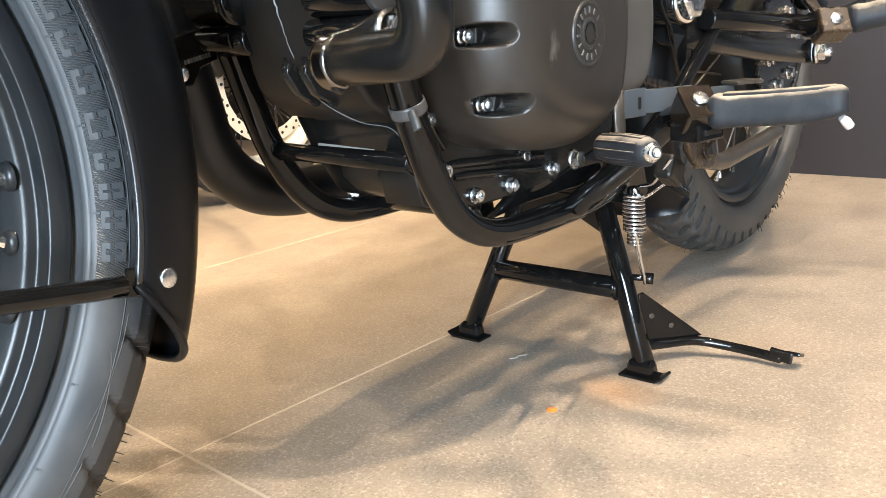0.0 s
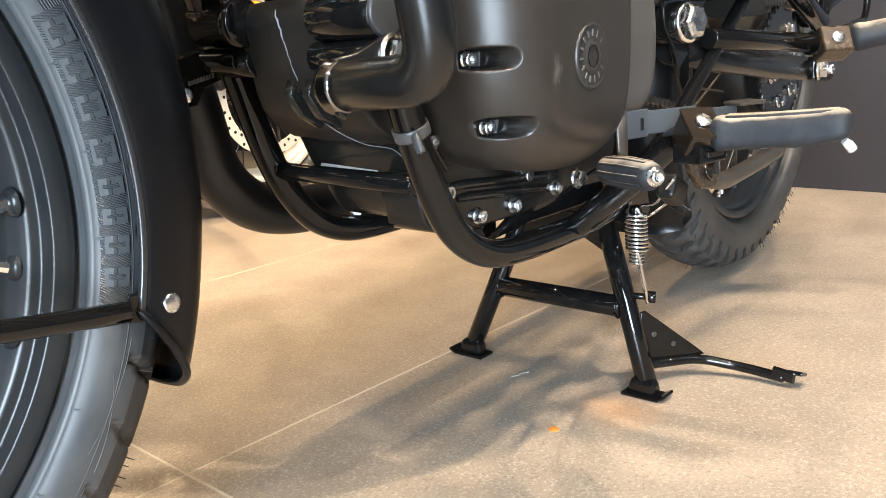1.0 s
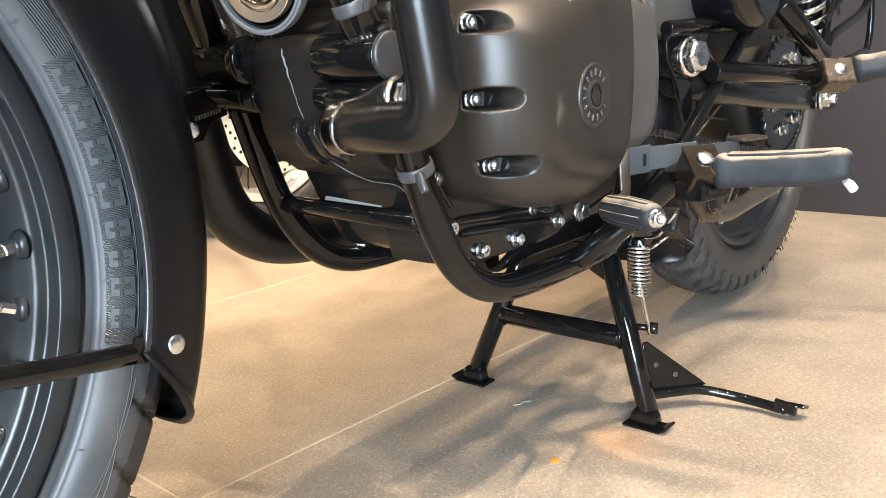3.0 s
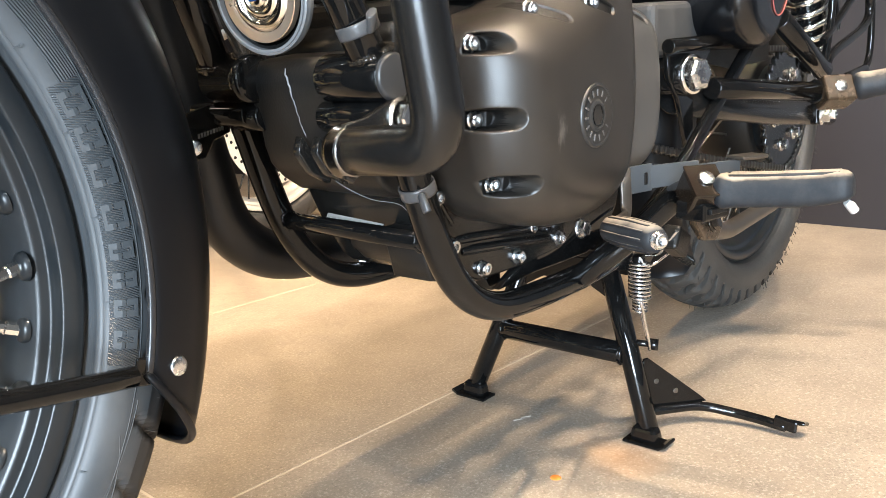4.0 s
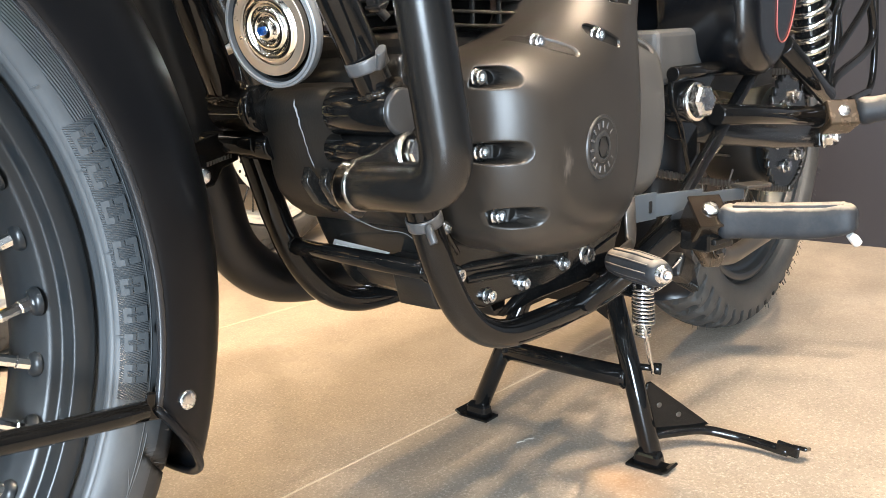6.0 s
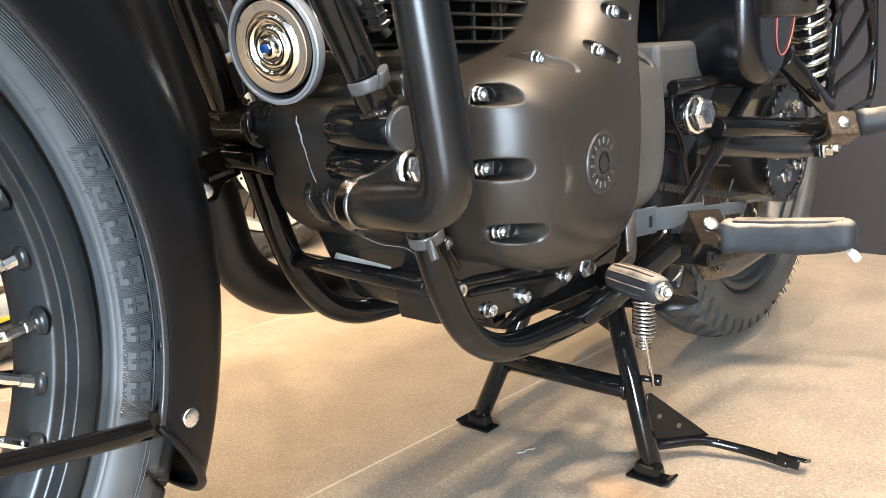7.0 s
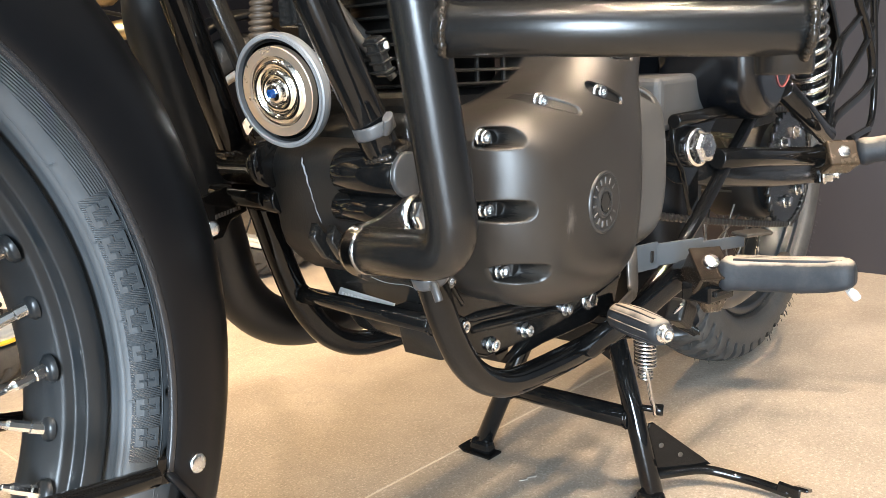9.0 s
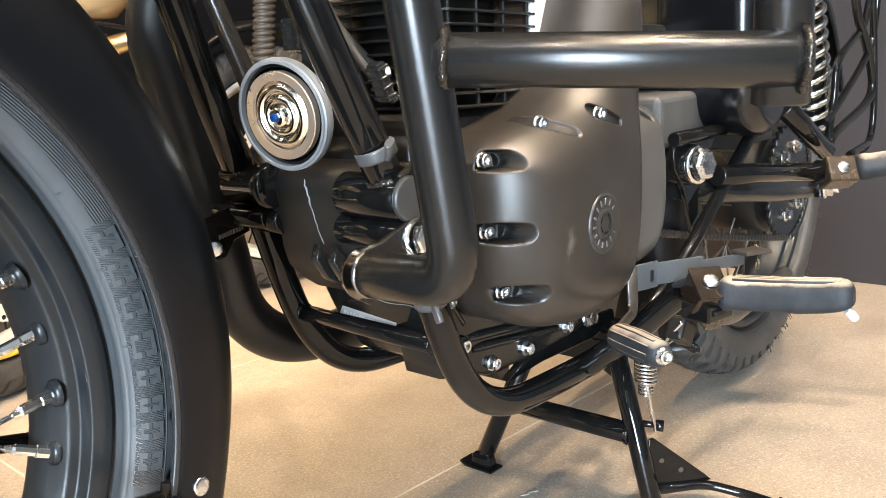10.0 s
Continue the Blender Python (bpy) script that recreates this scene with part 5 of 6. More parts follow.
part("peg_feeler", sweep([tip + V((-0.004, 0.003, 0.004)), tip, tip + V((0.003, -0.0025, -0.0045))], [0.003, 0.0042, 0.004], 12), M_WHITE, peg, "pale alloy peg tip bolt")
pn = V((-0.42, -0.50, 0.76)).normalized()
pbk = part("peg_bracket", block((0.030, 0.034, 0.030), level_at(V((0.7245, -0.2365, 0.3270)) - pn * 0.0152, pn), 0.003, 3), M_RUST, bike, "brown plated peg bracket")
part("clevis_slot", block((0.0250, 0.0030, 0.0050), Matrix.Translation((0.7318, -0.2456, 0.3000)) @ Matrix.Rotation(radians(-10), 4, "Z"), 0.0006), M_CASE, pbk)
part("bracket_plate", block((0.031, 0.036, 0.0028), level_at((0.7245, -0.2365, 0.3270), pn), 0.0010), M_RUST, pbk)
part("bracket_clevis", block((0.040, 0.030, 0.017), Matrix.Translation((0.7350, -0.2300, 0.3000)) @ Matrix.Rotation(radians(-10), 4, "Z"), 0.002), M_FRAME, pbk)
bolt(V((0.7245, -0.2365, 0.3285)) + pn * 0.0010, pn, DOME_ME, pbk, 1.08, "peg_pin")
# gear lever: pressed arm, toe rubber and heel pad
lever_bm = bmesh.new()
line = fillet([(0.7105, -0.1650, 0.3365), (0.7125, -0.1660, 0.3020), (0.7060, -0.1690, 0.2930), (0.6420, -0.1890, 0.2960), (0.6090, -0.2030, 0.3030)], 0.012, 5)
rows = []
for i, p in enumerate(line):
    d = (line[min(i + 1, len(line) - 1)] - line[max(i - 1, 0)]).normalized()
    out_dir = V((-0.42, -0.90, 0.0)).normalized()
    out_dir = (out_dir - d * out_dir.dot(d)).normalized()
    wide = d.cross(out_dir)
    rows.append([lever_bm.verts.new(p + wide * sx * 0.0058 + out_dir * sy * 0.0018) for sx, sy in ((-1, -0.6), (-0.8, -1), (0.8, -1), (1, -0.6), (1, 0.6), (0.8, 1), (-0.8, 1), (-1, 0.6))])
for p, q in zip(rows, rows[1:]):
    for i in range(8):
        lever_bm.faces.new((p[i], p[(i + 1) % 8], q[(i + 1) % 8], q[i])).smooth = True
lever_bm.faces.new(rows[0][::-1])
lever_bm.faces.new(rows[-1])
lever = part("gear_lever_arm", lever_bm, M_STEEL, bike, "worn steel gear lever")
bm = bmesh.new()
for a, b, h in (((0.7095, -0.163), (0.748, -0.172), 0.026), ((0.748, -0.172), (0.798, -0.196), 0.022), ((0.798, -0.196), (0.848, -0.218), 0.012)):
    mid = V(((a[0] + b[0]) / 2, (a[1] + b[1]) / 2, 0.3365 - h / 2 - (0.006 if h < 0.015 else 0.002 if h < 0.024 else 0)))
    L = math.hypot(b[0] - a[0], b[1] - a[1])
    block((L + 0.003, 0.0032, h), Matrix.Translation(mid) @ Matrix.Rotation(math.atan2(b[1] - a[1], b[0] - a[0]), 4, "Z"), 0.0008, bm=bm)
part("gear_lever_plate", bm, material("grey_lever_plate", (0.075, 0.085, 0.095), 0.36, metal=0.4, vary=0.2), lever, "grey pressed lever plate")
part("lever_slot", block((0.0050, 0.0030, 0.0120), Matrix.Translation((0.7400, -0.1712, 0.3230)) @ Matrix.Rotation(radians(-14), 4, "Z"), 0.0014), M_CASE, lever)
part("heel_pad", block((0.034, 0.024, 0.004), Matrix.Translation((0.852, -0.226, 0.3330)) @ Matrix.Rotation(radians(-25), 4, "Z"), 0.002), M_STEEL, lever, "ribbed grey heel pad")
ta, tb = V((0.6110, -0.2045, 0.3020)), V((0.5735, -0.2640, 0.3060))
td = (tb - ta).normalized()
toe_len = (tb - ta).length
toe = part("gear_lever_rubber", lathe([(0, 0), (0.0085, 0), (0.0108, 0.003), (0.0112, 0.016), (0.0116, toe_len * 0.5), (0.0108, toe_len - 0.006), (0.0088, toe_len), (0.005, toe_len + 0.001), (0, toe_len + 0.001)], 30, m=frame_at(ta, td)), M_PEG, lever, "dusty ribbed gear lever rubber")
for k in range(10):
    m = frame_at(ta, td) @ Matrix.Rotation(2 * math.pi * k / 10, 4, "Z")
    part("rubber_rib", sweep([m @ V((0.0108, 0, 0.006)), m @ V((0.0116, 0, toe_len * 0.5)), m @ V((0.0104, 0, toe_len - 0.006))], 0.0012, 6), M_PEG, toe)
part("toe_peg_end", lathe([(0.0072, 0), (0.0072, 0.0012), (0.0056, 0.0016), (0.0056, 0.0046), (0.0046, 0.0058), (0.0026, 0.0058), (0.0022, 0.0040), (0, 0.0040)], 16, m=frame_at(tb + td * 0.001, td)), M_ZINC, toe)

# -- swing arm pivot and rear frame --
piv_m = frame_at((0.912, -0.138, 0.412), (-0.2, -1, 0.05))
piv = part("pivot_nut", lathe([(0, 0), (0.0212, 0), (0.0220, 0.002), (0.0212, 0.0045), (0.0185, 0.0052)], 32, m=piv_m), M_CHROME, bike, "large chromed swing arm pivot nut")
part("nut_head", lathe([(0.0182, 0.0045), (0.0182, 0.0130), (0.0160, 0.0160), (0.0120, 0.0175), (0, 0.0182)], 6, m=piv_m, smooth=False), M_ZINC, piv)
part("pivot_lug", sweep([(0.915, -0.05, 0.412), (0.912, -0.138, 0.412)], 0.023, 24), M_FRAME, bike)
part("pivot_plate", slab([(0.875, 0.445), (0.985, 0.450), (0.990, 0.436), (0.945, 0.40), (0.945, 0.33), (0.930, 0.33), (0.905, 0.385), (0.880, 0.41)], -0.128, -0.122, 0.0015), M_FRAME, bike)
part("pivot_cap_tube", sweep([(0.872, -0.130, 0.443), (0.990, -0.136, 0.447)], 0.008, 14), M_FRAME, bike)
for sgn in (-1, 1):
    sw = [(0.930, sgn * 0.105, 0.385), (1.05, sgn * 0.115, 0.368), (1.20, sgn * 0.122, 0.350), (1.36, sgn * 0.125, 0.336), (1.465, sgn * 0.125, 0.326)]
    part("swing_arm", sweep(sw, 0.0205, 20, flat=0.75), M_GUARD, bike, "black swing arm beam")
part("axle_adjuster", block((0.05, 0.012, 0.034), Matrix.Translation((1.372, -0.142, 0.336)), 0.003), M_FRAME, bike)
bolt((1.352, -0.150, 0.334), (0.1, -1, 0), BOLT_HEX, None, 2.0, "axle_nut", "bright rear axle nut")
part("axle_end", sweep([(1.36, -0.14, 0.334), (1.36, -0.170, 0.334)], 0.007, 12), M_ZINC, bike)
part("pillion_hanger_tube", sweep([(0.972, -0.138, 0.393), (1.06, -0.150, 0.388), (1.205, -0.188, 0.376)], 0.0125, 18), M_FRAME, bike, "gloss black pillion peg hanger tube")
part("weld_bead", weld(ring_points((1.196, -0.186, 0.3765), (1, -0.2, -0.08), 0.0130, 18), 0.0026, 51), M_FRAME, bike)
part("shock_stay_tube", sweep([(1.085, -0.172, 0.470), (1.232, -0.184, 0.402)], 0.0135, 18), M_FRAME, bike, "gloss black diagonal stay tube")
pn2 = V((-0.62, -0.62, 0.48)).normalized()
prb = part("pillion_peg_bracket", block((0.041, 0.036, 0.034), level_at(V((1.200, -0.2165, 0.383)) - pn2 * 0.0170, pn2), 0.003, 3), M_GOLD, bike, "brown plated pillion peg bracket")
bolt((1.200, -0.2165, 0.3835), pn2, DOME_ME, prb, 1.2, "peg_pin")
ra, rb = V((1.225, -0.225, 0.380)), V((1.262, -0.335, 0.400))
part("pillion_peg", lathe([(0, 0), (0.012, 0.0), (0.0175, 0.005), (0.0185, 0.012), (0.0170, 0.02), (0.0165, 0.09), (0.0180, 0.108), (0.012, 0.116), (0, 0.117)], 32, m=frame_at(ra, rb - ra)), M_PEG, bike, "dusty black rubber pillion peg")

# sprocket, chain
SP_R = 0.092
teeth = 38
out = []
for i in range(teeth * 4):
    a = 2 * math.pi * i / (teeth * 4)
    r = SP_R + (0.004 if i % 4 in (0, 1) else -0.0035)
    out.append((r * math.cos(a), r * math.sin(a)))
sp = part("rear_sprocket", slab(out, -0.0035, 0.0035, 0.0008, 1), M_CASE_GLOSS, bike, "black rear chain sprocket", at=Matrix.Translation(RW + V((0, -0.088, 0))))
for i in range(6):
    a = radians(60 * i + 14)
    p = (0.055 * math.cos(a), -0.0035, 0.055 * math.sin(a))
    part("sprocket_nut", BOLT_HEX, None, sp, at=frame_at(p, (0, -1, 0)) @ Matrix.Scale(1.35, 4))
part("hub_drum", lathe([(0, 0.004), (0.078, 0.004), (0.084, 0.010), (0.084, 0.085), (0.070, 0.100), (0.055, 0.130), (0, 0.130)], 40, m=frame_at((0, 0.020, 0), (0, 1, 0))), M_CASE, sp, "black rear hub drum")
part("sprocket_hub", lathe([(0.070, 0.0), (0.070, 0.02), (0.055, 0.035), (0, 0.035)], 32, m=frame_at((0, 0.003, 0), (0, 1, 0))), M_RIM, sp)
chain_path = []
link = 0.0127
fs = V((0.845, -0.088, 0.405))
for run in (-1, 1):
    a = V((fs.x, -0.088, fs.z + run * 0.034)) if run > 0 else V((0.870, -0.088, 0.339))
    b = RW + V((0.0, -0.088, run * SP_R))
    L = (b - a).length
    for i in range(int(L / link)):
        p = a.lerp(b, i * link / L)
        p.z -= 0.003 * math.sin(math.pi * i * link / L) if run < 0 else 0
        chain_path.append((p, math.atan2(b.z - a.z, b.x - a.x)))
for i in range(-10, 13):
    a = i * link / SP_R
    chain_path.append((RW + V((SP_R * math.cos(a), -0.088, SP_R * math.sin(a))), a + math.pi / 2))
bm = bmesh.new()
for dy in (-0.0055, 0.0055):
    lathe([(0.0052, -0.0011), (0.0052, 0.0011), (0, 0.0011)], 10, bm, m=frame_at((-link / 2, dy, 0), (0, 1 if dy > 0 else -1, 0)))
    lathe([(0.0052, -0.0011), (0.0052, 0.0011), (0, 0.0011)], 10, bm, m=frame_at((link / 2, dy, 0), (0, 1 if dy > 0 else -1, 0)))
    block((link, 0.0022, 0.007), Matrix.Translation((0, dy, 0)), 0.0006, 1, bm=bm)
lathe([(0.0038, -0.005), (0.0038, 0.005)], 10, bm, m=frame_at((link / 2, 0, 0), (0, 1, 0)))
LINK = bpy.data.meshes.new("chain_link")
bm.to_mesh(LINK)
bm.free()
LINK.materials.append(M_STEEL)
for p, a in chain_path:
    part("chain_link", LINK, None, sp, at=Matrix.Translation(p - (RW + V((0, -0.088, 0)))) @ Matrix.Rotation(-a, 4, "Y"))

part("chain_guard", slab([(0.985, 0.470), (0.990, 0.425), (1.10, 0.412), (1.24, 0.418), (1.24, 0.468), (1.10, 0.478)], -0.108, -0.104, 0.0012), M_CASE, bike, "black chain guard plate")
# shock absorber
sa, sb = V((1.232, -0.138, 0.640)), V((1.338, -0.138, 0.390))
sd = (sb - sa).normalized()
shock = part("shock_absorber", lathe([(0, 0), (0.012, 0), (0.012, 0.11), (0.020, 0.115), (0.020, 0.25), (0.010, 0.262), (0, 0.262)], 24, m=frame_at(sa, sd)), M_FRAME, bike, "rear shock absorber")
m = frame_at(sa, sd)
part("shock_spring", sweep([m @ V((0.0265 * math.cos(i * 0.32), 0.0265 * math.sin(i * 0.32), 0.008 + 0.225 * i / 240)) for i in range(241)], 0.0046, 10), M_CHROME, shock, "chromed shock spring")
# side cover with a red pinstripe
box = slab([(0.950, 0.640), (0.954, 0.540), (0.965, 0.475), (0.990, 0.447), (1.030, 0.436), (1.066, 0.446), (1.098, 0.480), (1.130, 0.540), (1.140, 0.640)], -0.182, -0.060, 0.022, 5, smooth_pts=3)
sidecover = part("side_cover", box, M_SIDE, bike, "matt black side cover with a thin red pinstripe")
part("pinstripe", sweep(catmull([(1.029, -0.1829, 0.560), (1.029, -0.1829, 0.514), (1.033, -0.1829, 0.485), (1.049, -0.1829, 0.473), (1.070, -0.1829, 0.481), (1.088, -0.1829, 0.510), (1.098, -0.1829, 0.560)], 6), 0.0007, 6), M_RED, sidecover)
part("battery_box", block((0.13, 0.10, 0.06), Matrix.Translation((0.935, -0.065, 0.462)) @ Matrix.Rotation(radians(-2), 4, "Y"), 0.008, 3), M_PLASTIC, bike, "grained black plastic box behind the engine")
part("tray", block((0.30, 0.16, 0.02), Matrix.Translation((0.96, 0.0, 0.56)), 0.006), M_CASE, bike)
part("rear_mudguard", mesh_from("rear_mudguard", *turned([(-0.075, 0.345), (-0.07, 0.372), (-0.04, 0.385), (0, 0.388), (0.04, 0.385), (0.07, 0.372), (0.075, 0.345), (0.072, 0.343), (0.066, 0.368), (0, 0.384), (-0.066, 0.368), (-0.072, 0.343)], radians(20), radians(212), 70)), M_FENDER, bike, at=Matrix.Translation(RW))
# wire guard beside the rear wheel
rods = [
    [(1.235, -0.187, 0.405), (1.255, -0.188, 0.424), (1.395, -0.190, 0.458), (1.425, -0.190, 0.490), (1.380, -0.190, 0.545), (1.315, -0.190, 0.600), (1.285, -0.190, 0.720)],
    [(1.232, -0.185, 0.410), (1.248, -0.186, 0.470), (1.255, -0.187, 0.520), (1.325, -0.188, 0.553), (1.375, -0.188, 0.580), (1.405, -0.188, 0.660), (1.395, -0.188, 0.740)],
    [(1.385, -0.192, 0.388), (1.427, -0.192, 0.408), (1.435, -0.192, 0.450), (1.421, -0.192, 0.520), (1.395, -0.192, 0.600), (1.350, -0.192, 0.700)],
    [(1.217, -0.186, 0.440), (1.285, -0.187, 0.472), (1.375, -0.189, 0.520), (1.415, -0.190, 0.560), (1.425, -0.190, 0.640), (1.400, -0.190, 0.720)],
    [(1.385, -0.192, 0.388), (1.380, -0.200, 0.400), (1.285, -0.200, 0.392)],
]
guard_rear = part("rear_wheel_guard", sweep(catmull(rods[0], 6), 0.0062, 12), M_FRAME, bike, "gloss black bent rod guard beside the rear wheel")
for r in rods[1:]:
    part("guard_rod", sweep(catmull(r, 6), 0.0050, 12), M_FRAME, guard_rear)
# cables and hoses in front of the engine
part("hose", sweep(catmull([(0.462, 0.0275, 0.70), (0.458, 0.0275, 0.63), (0.449, 0.0275, 0.54), (0.452, 0.030, 0.50)], 6), 0.0068, 14), M_HOSE, bike, "brown ribbed hose")
for i in range(18):
    p = V((0.449 + 0.0006 * i, 0.0275, 0.538 + 0.0050 * i))
    part("hose_ring", lathe([(0.0070, -0.0025), (0.0096, -0.001), (0.0096, 0.001), (0.0070, 0.0025)], 16, m=frame_at(p, (-0.1, 0, 1))), M_HOSE, bike)
part("cable", sweep(catmull([(0.478, 0.03, 0.70), (0.485, 0.0, 0.60), (0.495, -0.03, 0.54), (0.52, -0.05, 0.50)], 6), 0.0038, 8), M_RUBBER, bike)
part("cable", sweep(catmull([(0.47, 0.05, 0.70), (0.480, 0.03, 0.62), (0.51, 0.0, 0.56), (0.54, -0.02, 0.52)], 6), 0.0038, 8), M_RUBBER, bike)
part("connector", block((0.022, 0.020, 0.026), Matrix.Translation((0.470, 0.006, 0.556)), 0.002), M_CASE_GLOSS, bike)
part("connector", block((0.016, 0.016, 0.020), Matrix.Translation((0.474, -0.006, 0.535)), 0.002), M_CASE_GLOSS, bike)
part("fuel_tank", sweep(catmull([(0.30, 0, 0.86), (0.40, 0, 0.90), (0.60, 0, 0.90), (0.80, 0, 0.86)], 5), [0.09] * 5 + [0.14] * 6 + [0.10] * 5, 28), M_FENDER, bike)
seat = block((0.62, 0.27, 0.085), Matrix.Translation((1.10, 0, 0.800)), 0.035, 4)
for v in seat.verts:
    v.co.z += 0.05 * max(0.0, (v.co.x - 1.15) / 0.26) ** 2
    v.co.y *= 1 - 0.30 * max(0.0, (0.98 - v.co.x) / 0.19)
part("seat", seat, M_RUBBER, bike, "black seat")
part("handlebar", sweep(catmull([(0.44, -0.39, 1.02), (0.34, -0.22, 1.04), (0.27, -0.05, 0.98), (0.27, 0.05, 0.98), (0.34, 0.22, 1.04), (0.44, 0.39, 1.02)], 6), 0.0125, 14), M_FRAME, bike)
clip_m = Matrix.Translation((0.459, -0.094, 0.516)) @ Matrix.Rotation(radians(-22), 4, "Y")
clip = part("down_tube_clip", block((0.009, 0.013, 0.030), clip_m, 0.002), M_CASE_GLOSS, bike, "ribbed black clip on the down tube")
for i in range(4):
    part("clip_ridge", block((0.0112, 0.0156, 0.0028), clip_m @ Matrix.Translation((0, 0, -0.011 + 0.0073 * i)), 0.0008, 1), M_CASE_GLOSS, clip)
part("clip_screw", lathe([(0.0042, 0), (0.0042, 0.0016), (0.003, 0.0028), (0, 0.0030)], 14, m=clip_m @ frame_at((0.0046, -0.004, 0.006), (0.6, -0.8, 0))), M_WHITE, clip, "pale screw head")

# ---- two parked motorcycles behind ----
WB = 1.36
other = thing("motorcycle", "parked motorcycle with sand-coloured tank, standing behind the black one", "motorcycle", (1.385, 1.24, 0), "motorcycles parked behind")
other.rotation_euler = (0, 0, radians(180))


def far_wheel(name, x, r_rim, r_tyre, half):
    c = V((x, 0, r_tyre))
    rim = part(name + "_rim", rim_mesh("far_rim", half * 0.75, r_rim), M_ROTOR, other, at=Matrix.Translation(c))
    part(name + "_tyre", tyre_mesh("far_tyre", half, r_rim - 0.004, r_tyre, rear_grooves, 360, 1, 18), M_TYRE_REAR, other, at=Matrix.Translation(c))
    bm = sweep([(0, 0, 0.05), (0, 0, r_rim * 0.88)], 0.0022, 6)
    rod = bpy.data.meshes.new("spoke")
    bm.to_mesh(rod)
    bm.free()
    rod.materials.append(M_GUARD)
    for i in range(24):
        part("spoke", rod, None, rim, at=Matrix.Rotation(2 * math.pi * i / 24 + 0.1, 4, "Y") @ Matrix.Translation((0.02 * (-1) ** i, 0, 0)) @ Matrix.Rotation(radians(4 * (-1) ** i), 4, "X"))
    part("hub", lathe([(0, -0.06), (0.03, -0.06), (0.05, -0.045), (0.05, 0.045), (0.03, 0.06), (0, 0.06)], 24, m=frame_at((0, 0, 0), (0, 1, 0))), M_STEEL, rim)
    return rim


far_wheel("front_wheel", 0.0, 0.238, 0.312, 0.052)
far_wheel("rear_wheel", WB, 0.2425, 0.325, 0.060)
disc = bmesh.new()
lathe([(0.126, -0.002), (0.155, -0.002), (0.155, 0.002), (0.126, 0.002), (0.126, -0.002)], 72, disc, m=frame_at((0, 0, 0), (0, 1, 0)), smooth=False)
rotor = part("brake_disc", disc, M_ROTOR, other, "drilled steel brake disc", at=Matrix.Translation((0, 0.075, 0.300)))
hole = lathe([(0.0042, 0), (0.0038, 0.0004), (0, 0.0004)], 12)
HOLE = bpy.data.meshes.new("disc_hole")
hole.to_mesh(HOLE)
hole.free()
HOLE.materials.append(M_CASE)
for i in range(48):
    a, r = 2 * math.pi * i / 48, 0.133 + 0.0075 * (i % 3)
    part("disc_hole", HOLE, None, rotor, at=frame_at((r * math.cos(a), 0.0021, r * math.sin(a)), (0, 1, 0)))
for i in range(6):
    a = 2 * math.pi * i / 6
    part("disc_arm", sweep([(0.04 * math.cos(a), 0, 0.04 * math.sin(a)), (0.128 * math.cos(a + 0.35), 0, 0.128 * math.sin(a + 0.35))], 0.007, 8, flat=0.5), M_RUST, rotor)
part("caliper", block((0.10, 0.05, 0.055), Matrix.Translation((0.155, 0.085, 0.37)) @ Matrix.Rotation(radians(-65), 4, "Y"), 0.012, 3), M_CASE, other)
part("engine_block", block((0.36, 0.26, 0.30), Matrix.Translation((0.68, 0, 0.38)), 0.05, 4), M_CASE, other)
far_cyl = part("cylinder", block((0.16, 0.16, 0.20), Matrix.Translation((0.55, 0, 0.56)), 0.02, 3), M_CASE, other)
for i in range(7):
    part("cooling_fin", block((0.19, 0.20, 0.006), Matrix.Translation((0.55, 0, 0.48 + 0.025 * i)), 0.002, 1), M_CASE_GLOSS, far_cyl)
for sgn in (1,):
    part("exhaust", sweep(catmull([(0.47, sgn * 0.06, 0.60), (0.37, sgn * 0.09, 0.62), (0.30, sgn * 0.11, 0.56), (0.30, sgn * 0.12, 0.44), (0.38, sgn * 0.13, 0.30), (0.55, sgn * 0.15, 0.25), (0.9, sgn * 0.16, 0.25), (1.50, sgn * 0.19, 0.34)], 7), [0.021] * 36 + [0.040] * 14, 20), M_BRASSY, other, "warm bronze exhaust")
tank = bmesh.new()
bmesh.ops.create_uvsphere(tank, u_segments=40, v_segments=24, radius=1.0)
for v in tank.verts:
    x, y, z = v.co
    z = max(z, -0.62)
    v.co = V((0.60 + 0.27 * x, 0.135 * y * (1 - 0.28 * x), 0.745 + 0.145 * z - 0.02 * x))
for f in tank.faces:
    f.smooth = True
tank_ob = part("tank", tank, M_TANK2, other, "sand-coloured fuel tank")
for sgn in (-1, 1):
    part("tank_seam", sweep(catmull([(0.36, sgn * 0.085, 0.640), (0.50, sgn * 0.128, 0.652), (0.66, sgn * 0.120, 0.650), (0.82, sgn * 0.075, 0.645)], 6), 0.0045, 8), M_CASE, tank_ob)
    part("fork", sweep([(0.0, sgn * 0.095, 0.29), (0.05, sgn * 0.095, 0.40), (0.285, sgn * 0.095, 0.93)], [0.027, 0.027, 0.020], 16), M_CASE_GLOSS, other)
    part("swing_arm", sweep([(0.85, sgn * 0.12, 0.38), (WB, sgn * 0.12, 0.325)], 0.02, 14), M_GUARD, other)
    part("shock", sweep([(WB - 0.02, sgn * 0.13, 0.36), (WB - 0.14, sgn * 0.13, 0.70)], 0.025, 16), M_STEEL, other)
part("seat", block((0.55, 0.26, 0.09), Matrix.Translation((1.10, 0, 0.77)), 0.04, 4), M_RUBBER, other)
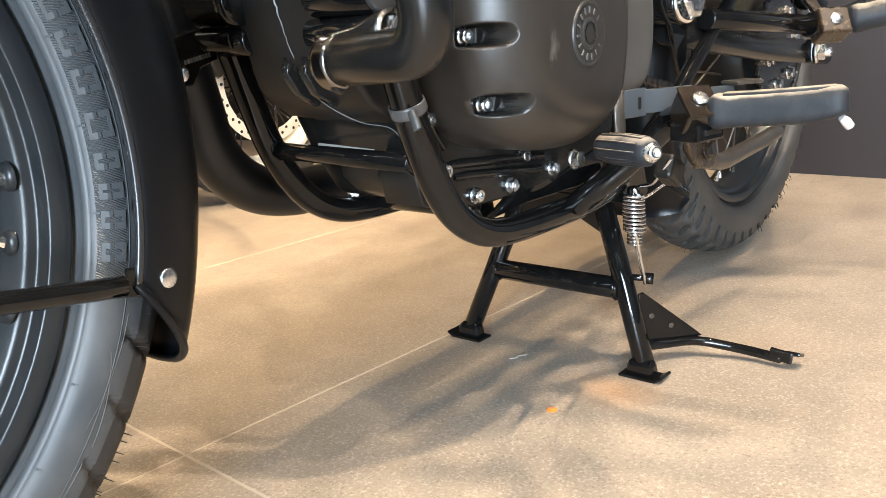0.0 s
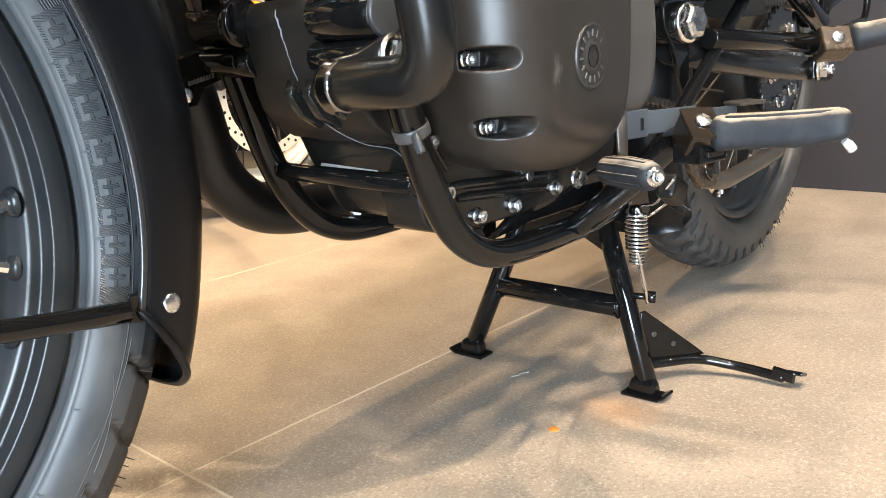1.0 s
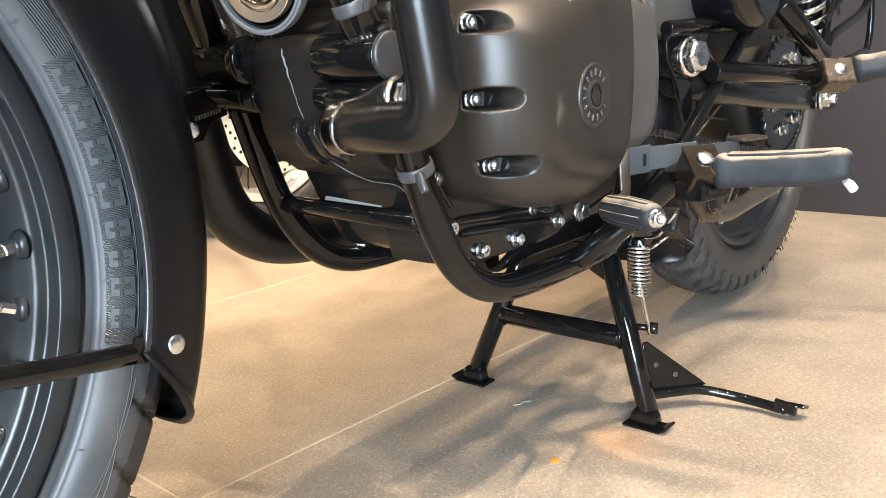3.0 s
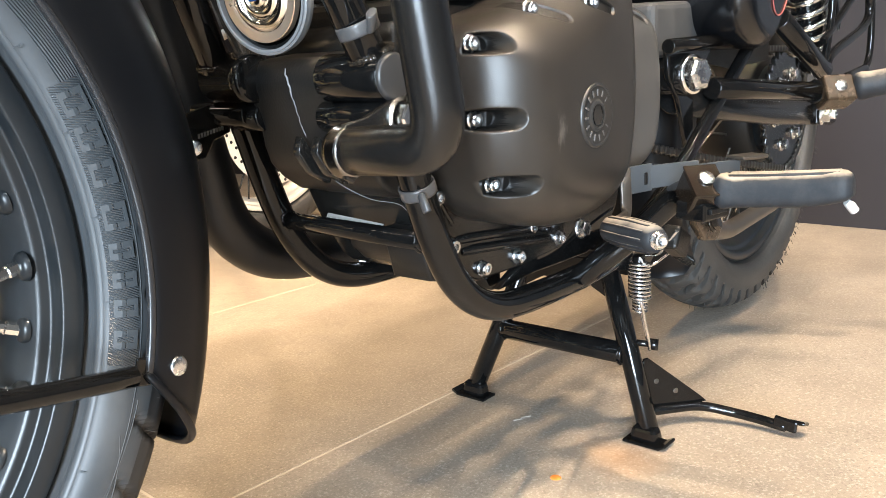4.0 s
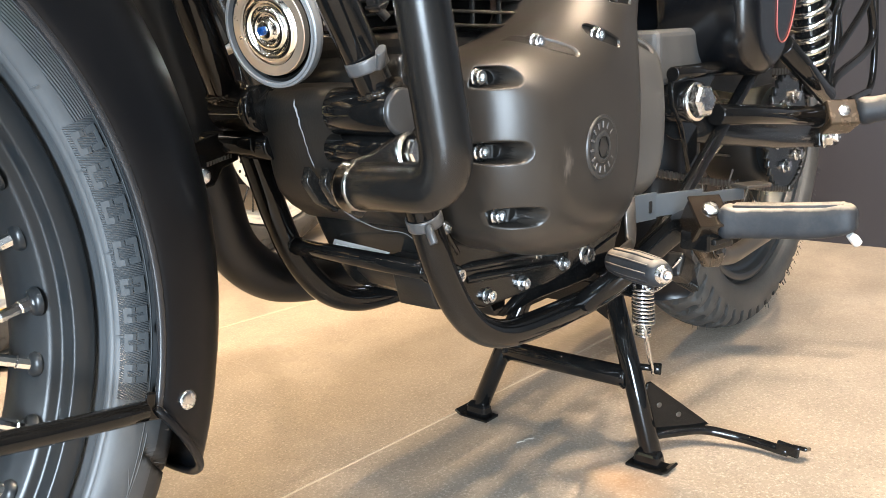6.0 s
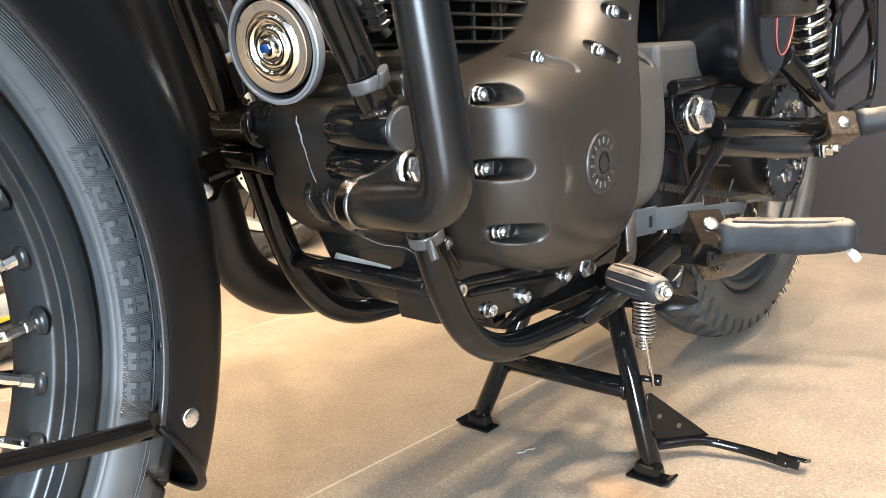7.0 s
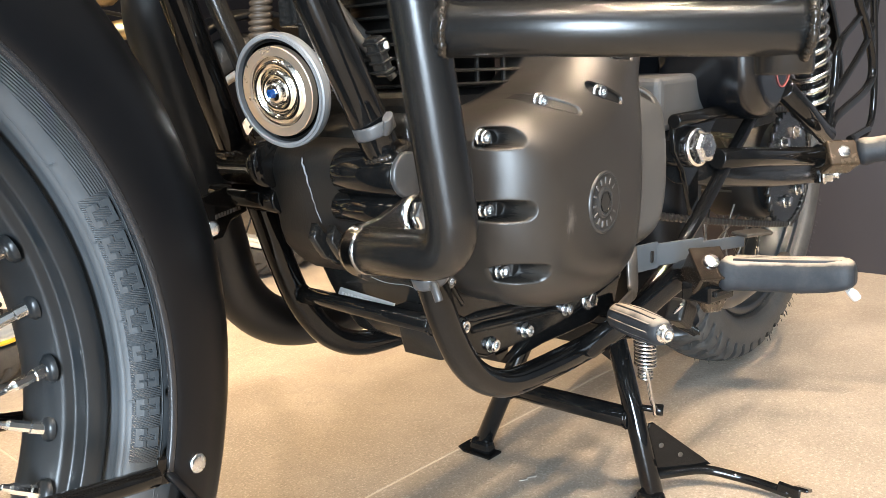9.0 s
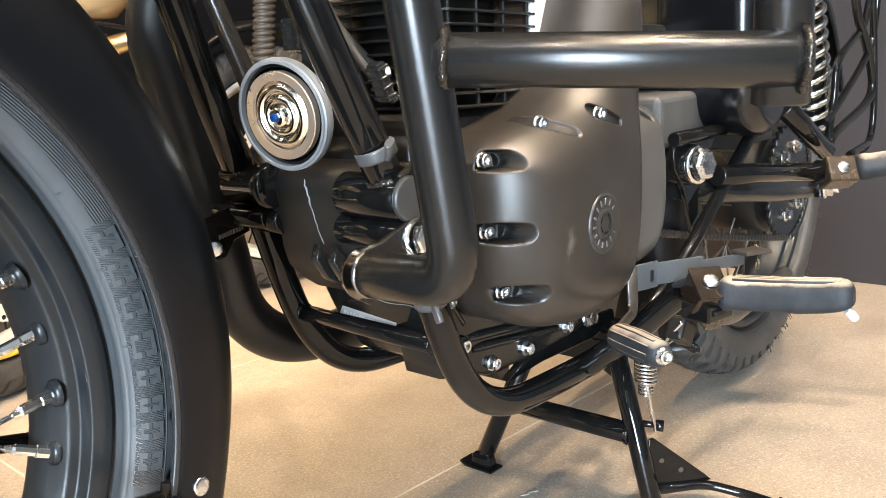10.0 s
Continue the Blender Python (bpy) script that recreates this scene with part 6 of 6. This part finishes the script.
part("frame_tube", sweep(fillet([(0.28, 0, 0.88), (0.44, 0.1, 0.30), (1.0, 0.1, 0.24), (1.1, 0.1, 0.6), (0.9, 0.08, 0.72)], 0.08), 0.015, 14), M_FRAME, other)
for nm, x, zc, lo, hi in (("front_fender", 0.0, 0.312, 40, 125), ("rear_fender", WB, 0.325, 20, 120)):
    part(nm, mesh_from("far_fender", *turned([(-0.06, 0.345), (-0.04, 0.362), (0, 0.368), (0.04, 0.362), (0.06, 0.345), (0.05, 0.345), (0, 0.360), (-0.05, 0.345)], radians(lo), radians(hi), 40)), M_FENDER, other, at=Matrix.Translation((x, 0, zc)))
part("headlamp", lathe([(0, -0.09), (0.05, -0.08), (0.085, -0.02), (0.09, 0.02), (0.085, 0.03), (0, 0.035)], 28, m=frame_at((0.17, 0, 0.88), (-1, 0, 0))), M_CASE_GLOSS, other)
part("indicator", lathe([(0, 0), (0.011, 0.002), (0.014, 0.012), (0.012, 0.026), (0, 0.030)], 20, m=frame_at((0.045, 0.105, 0.503), (0, 1, 0))), M_SIGNAL, other, "amber indicator lens")
part("handlebar", sweep(catmull([(0.42, -0.38, 1.02), (0.34, -0.2, 1.04), (0.29, 0, 0.97), (0.34, 0.2, 1.04), (0.42, 0.38, 1.02)], 6), 0.012, 12), M_CASE_GLOSS, other)
third = copy_thing(other, Matrix.Translation((0.57, 0.985, 0)) @ Matrix.Rotation(radians(199), 4, "Z"))
third_rim = [o for o in third.children if o.name.startswith("front_wheel_rim")][0]
verts, faces = turned([(0.0415, 0.2290), (0.0432, 0.2300), (0.0432, 0.2360), (0.0415, 0.2370)], 0, 2 * math.pi, 120, closed_profile=False)
part("rim_tape", mesh_from("rim_tape", verts, faces), M_YELLOW, third_rim, "yellow rim tape")

# ---- tiled floor ----
ground = tagged(part("floor", block((X1 - X0, Y1 - Y0, 0.10), Matrix.Translation(((X0 + X1) / 2, (Y0 + Y1) / 2, -0.0503)), bevel=0), M_GROUT), label="tan porcelain tiled showroom floor with thin pale joints", category="floor", kind="structure")
TILE_X, TILE_Y, GAP = 1.80, 0.605, 0.0028
bm = block((TILE_X - GAP, TILE_Y - GAP, 0.008), None, 0.0006, 1)
TILE_ME = bpy.data.meshes.new("tile")
bm.to_mesh(TILE_ME)
bm.free()
TILE_ME.materials.append(M_FLOOR)
turn = Matrix.Rotation(radians(-2.2), 4, "Z")
for i in range(-4, 2):
    for j in range(-8, 8):
        p = V((0.430, 0.1715, 0)) + turn.to_3x3() @ V(((i + 0.5) * TILE_X, (j + 0.5) * TILE_Y, 0))
        if X0 - 0.7 < p.x < X1 + 0.55 and Y0 - 0.4 < p.y < Y1 + 0.4:
            part("tile", TILE_ME, None, ground, at=Matrix.Translation((p.x, p.y, -0.004)) @ turn)

part("paint_spot", lathe([(0.0060, 0.0), (0.0055, 0.0006), (0, 0.0007)], 14, m=Matrix.Translation((0.713, -0.084, 0))), M_ORANGE, ground)
part("floor_scratch", sweep([(0.806, 0.036, 0.0002), (0.815, 0.030, 0.0002), (0.819, 0.033, 0.0002), (0.828, 0.026, 0.0002), (0.833, 0.028, 0.0002)], 0.0008, 6), M_GROUT, ground)
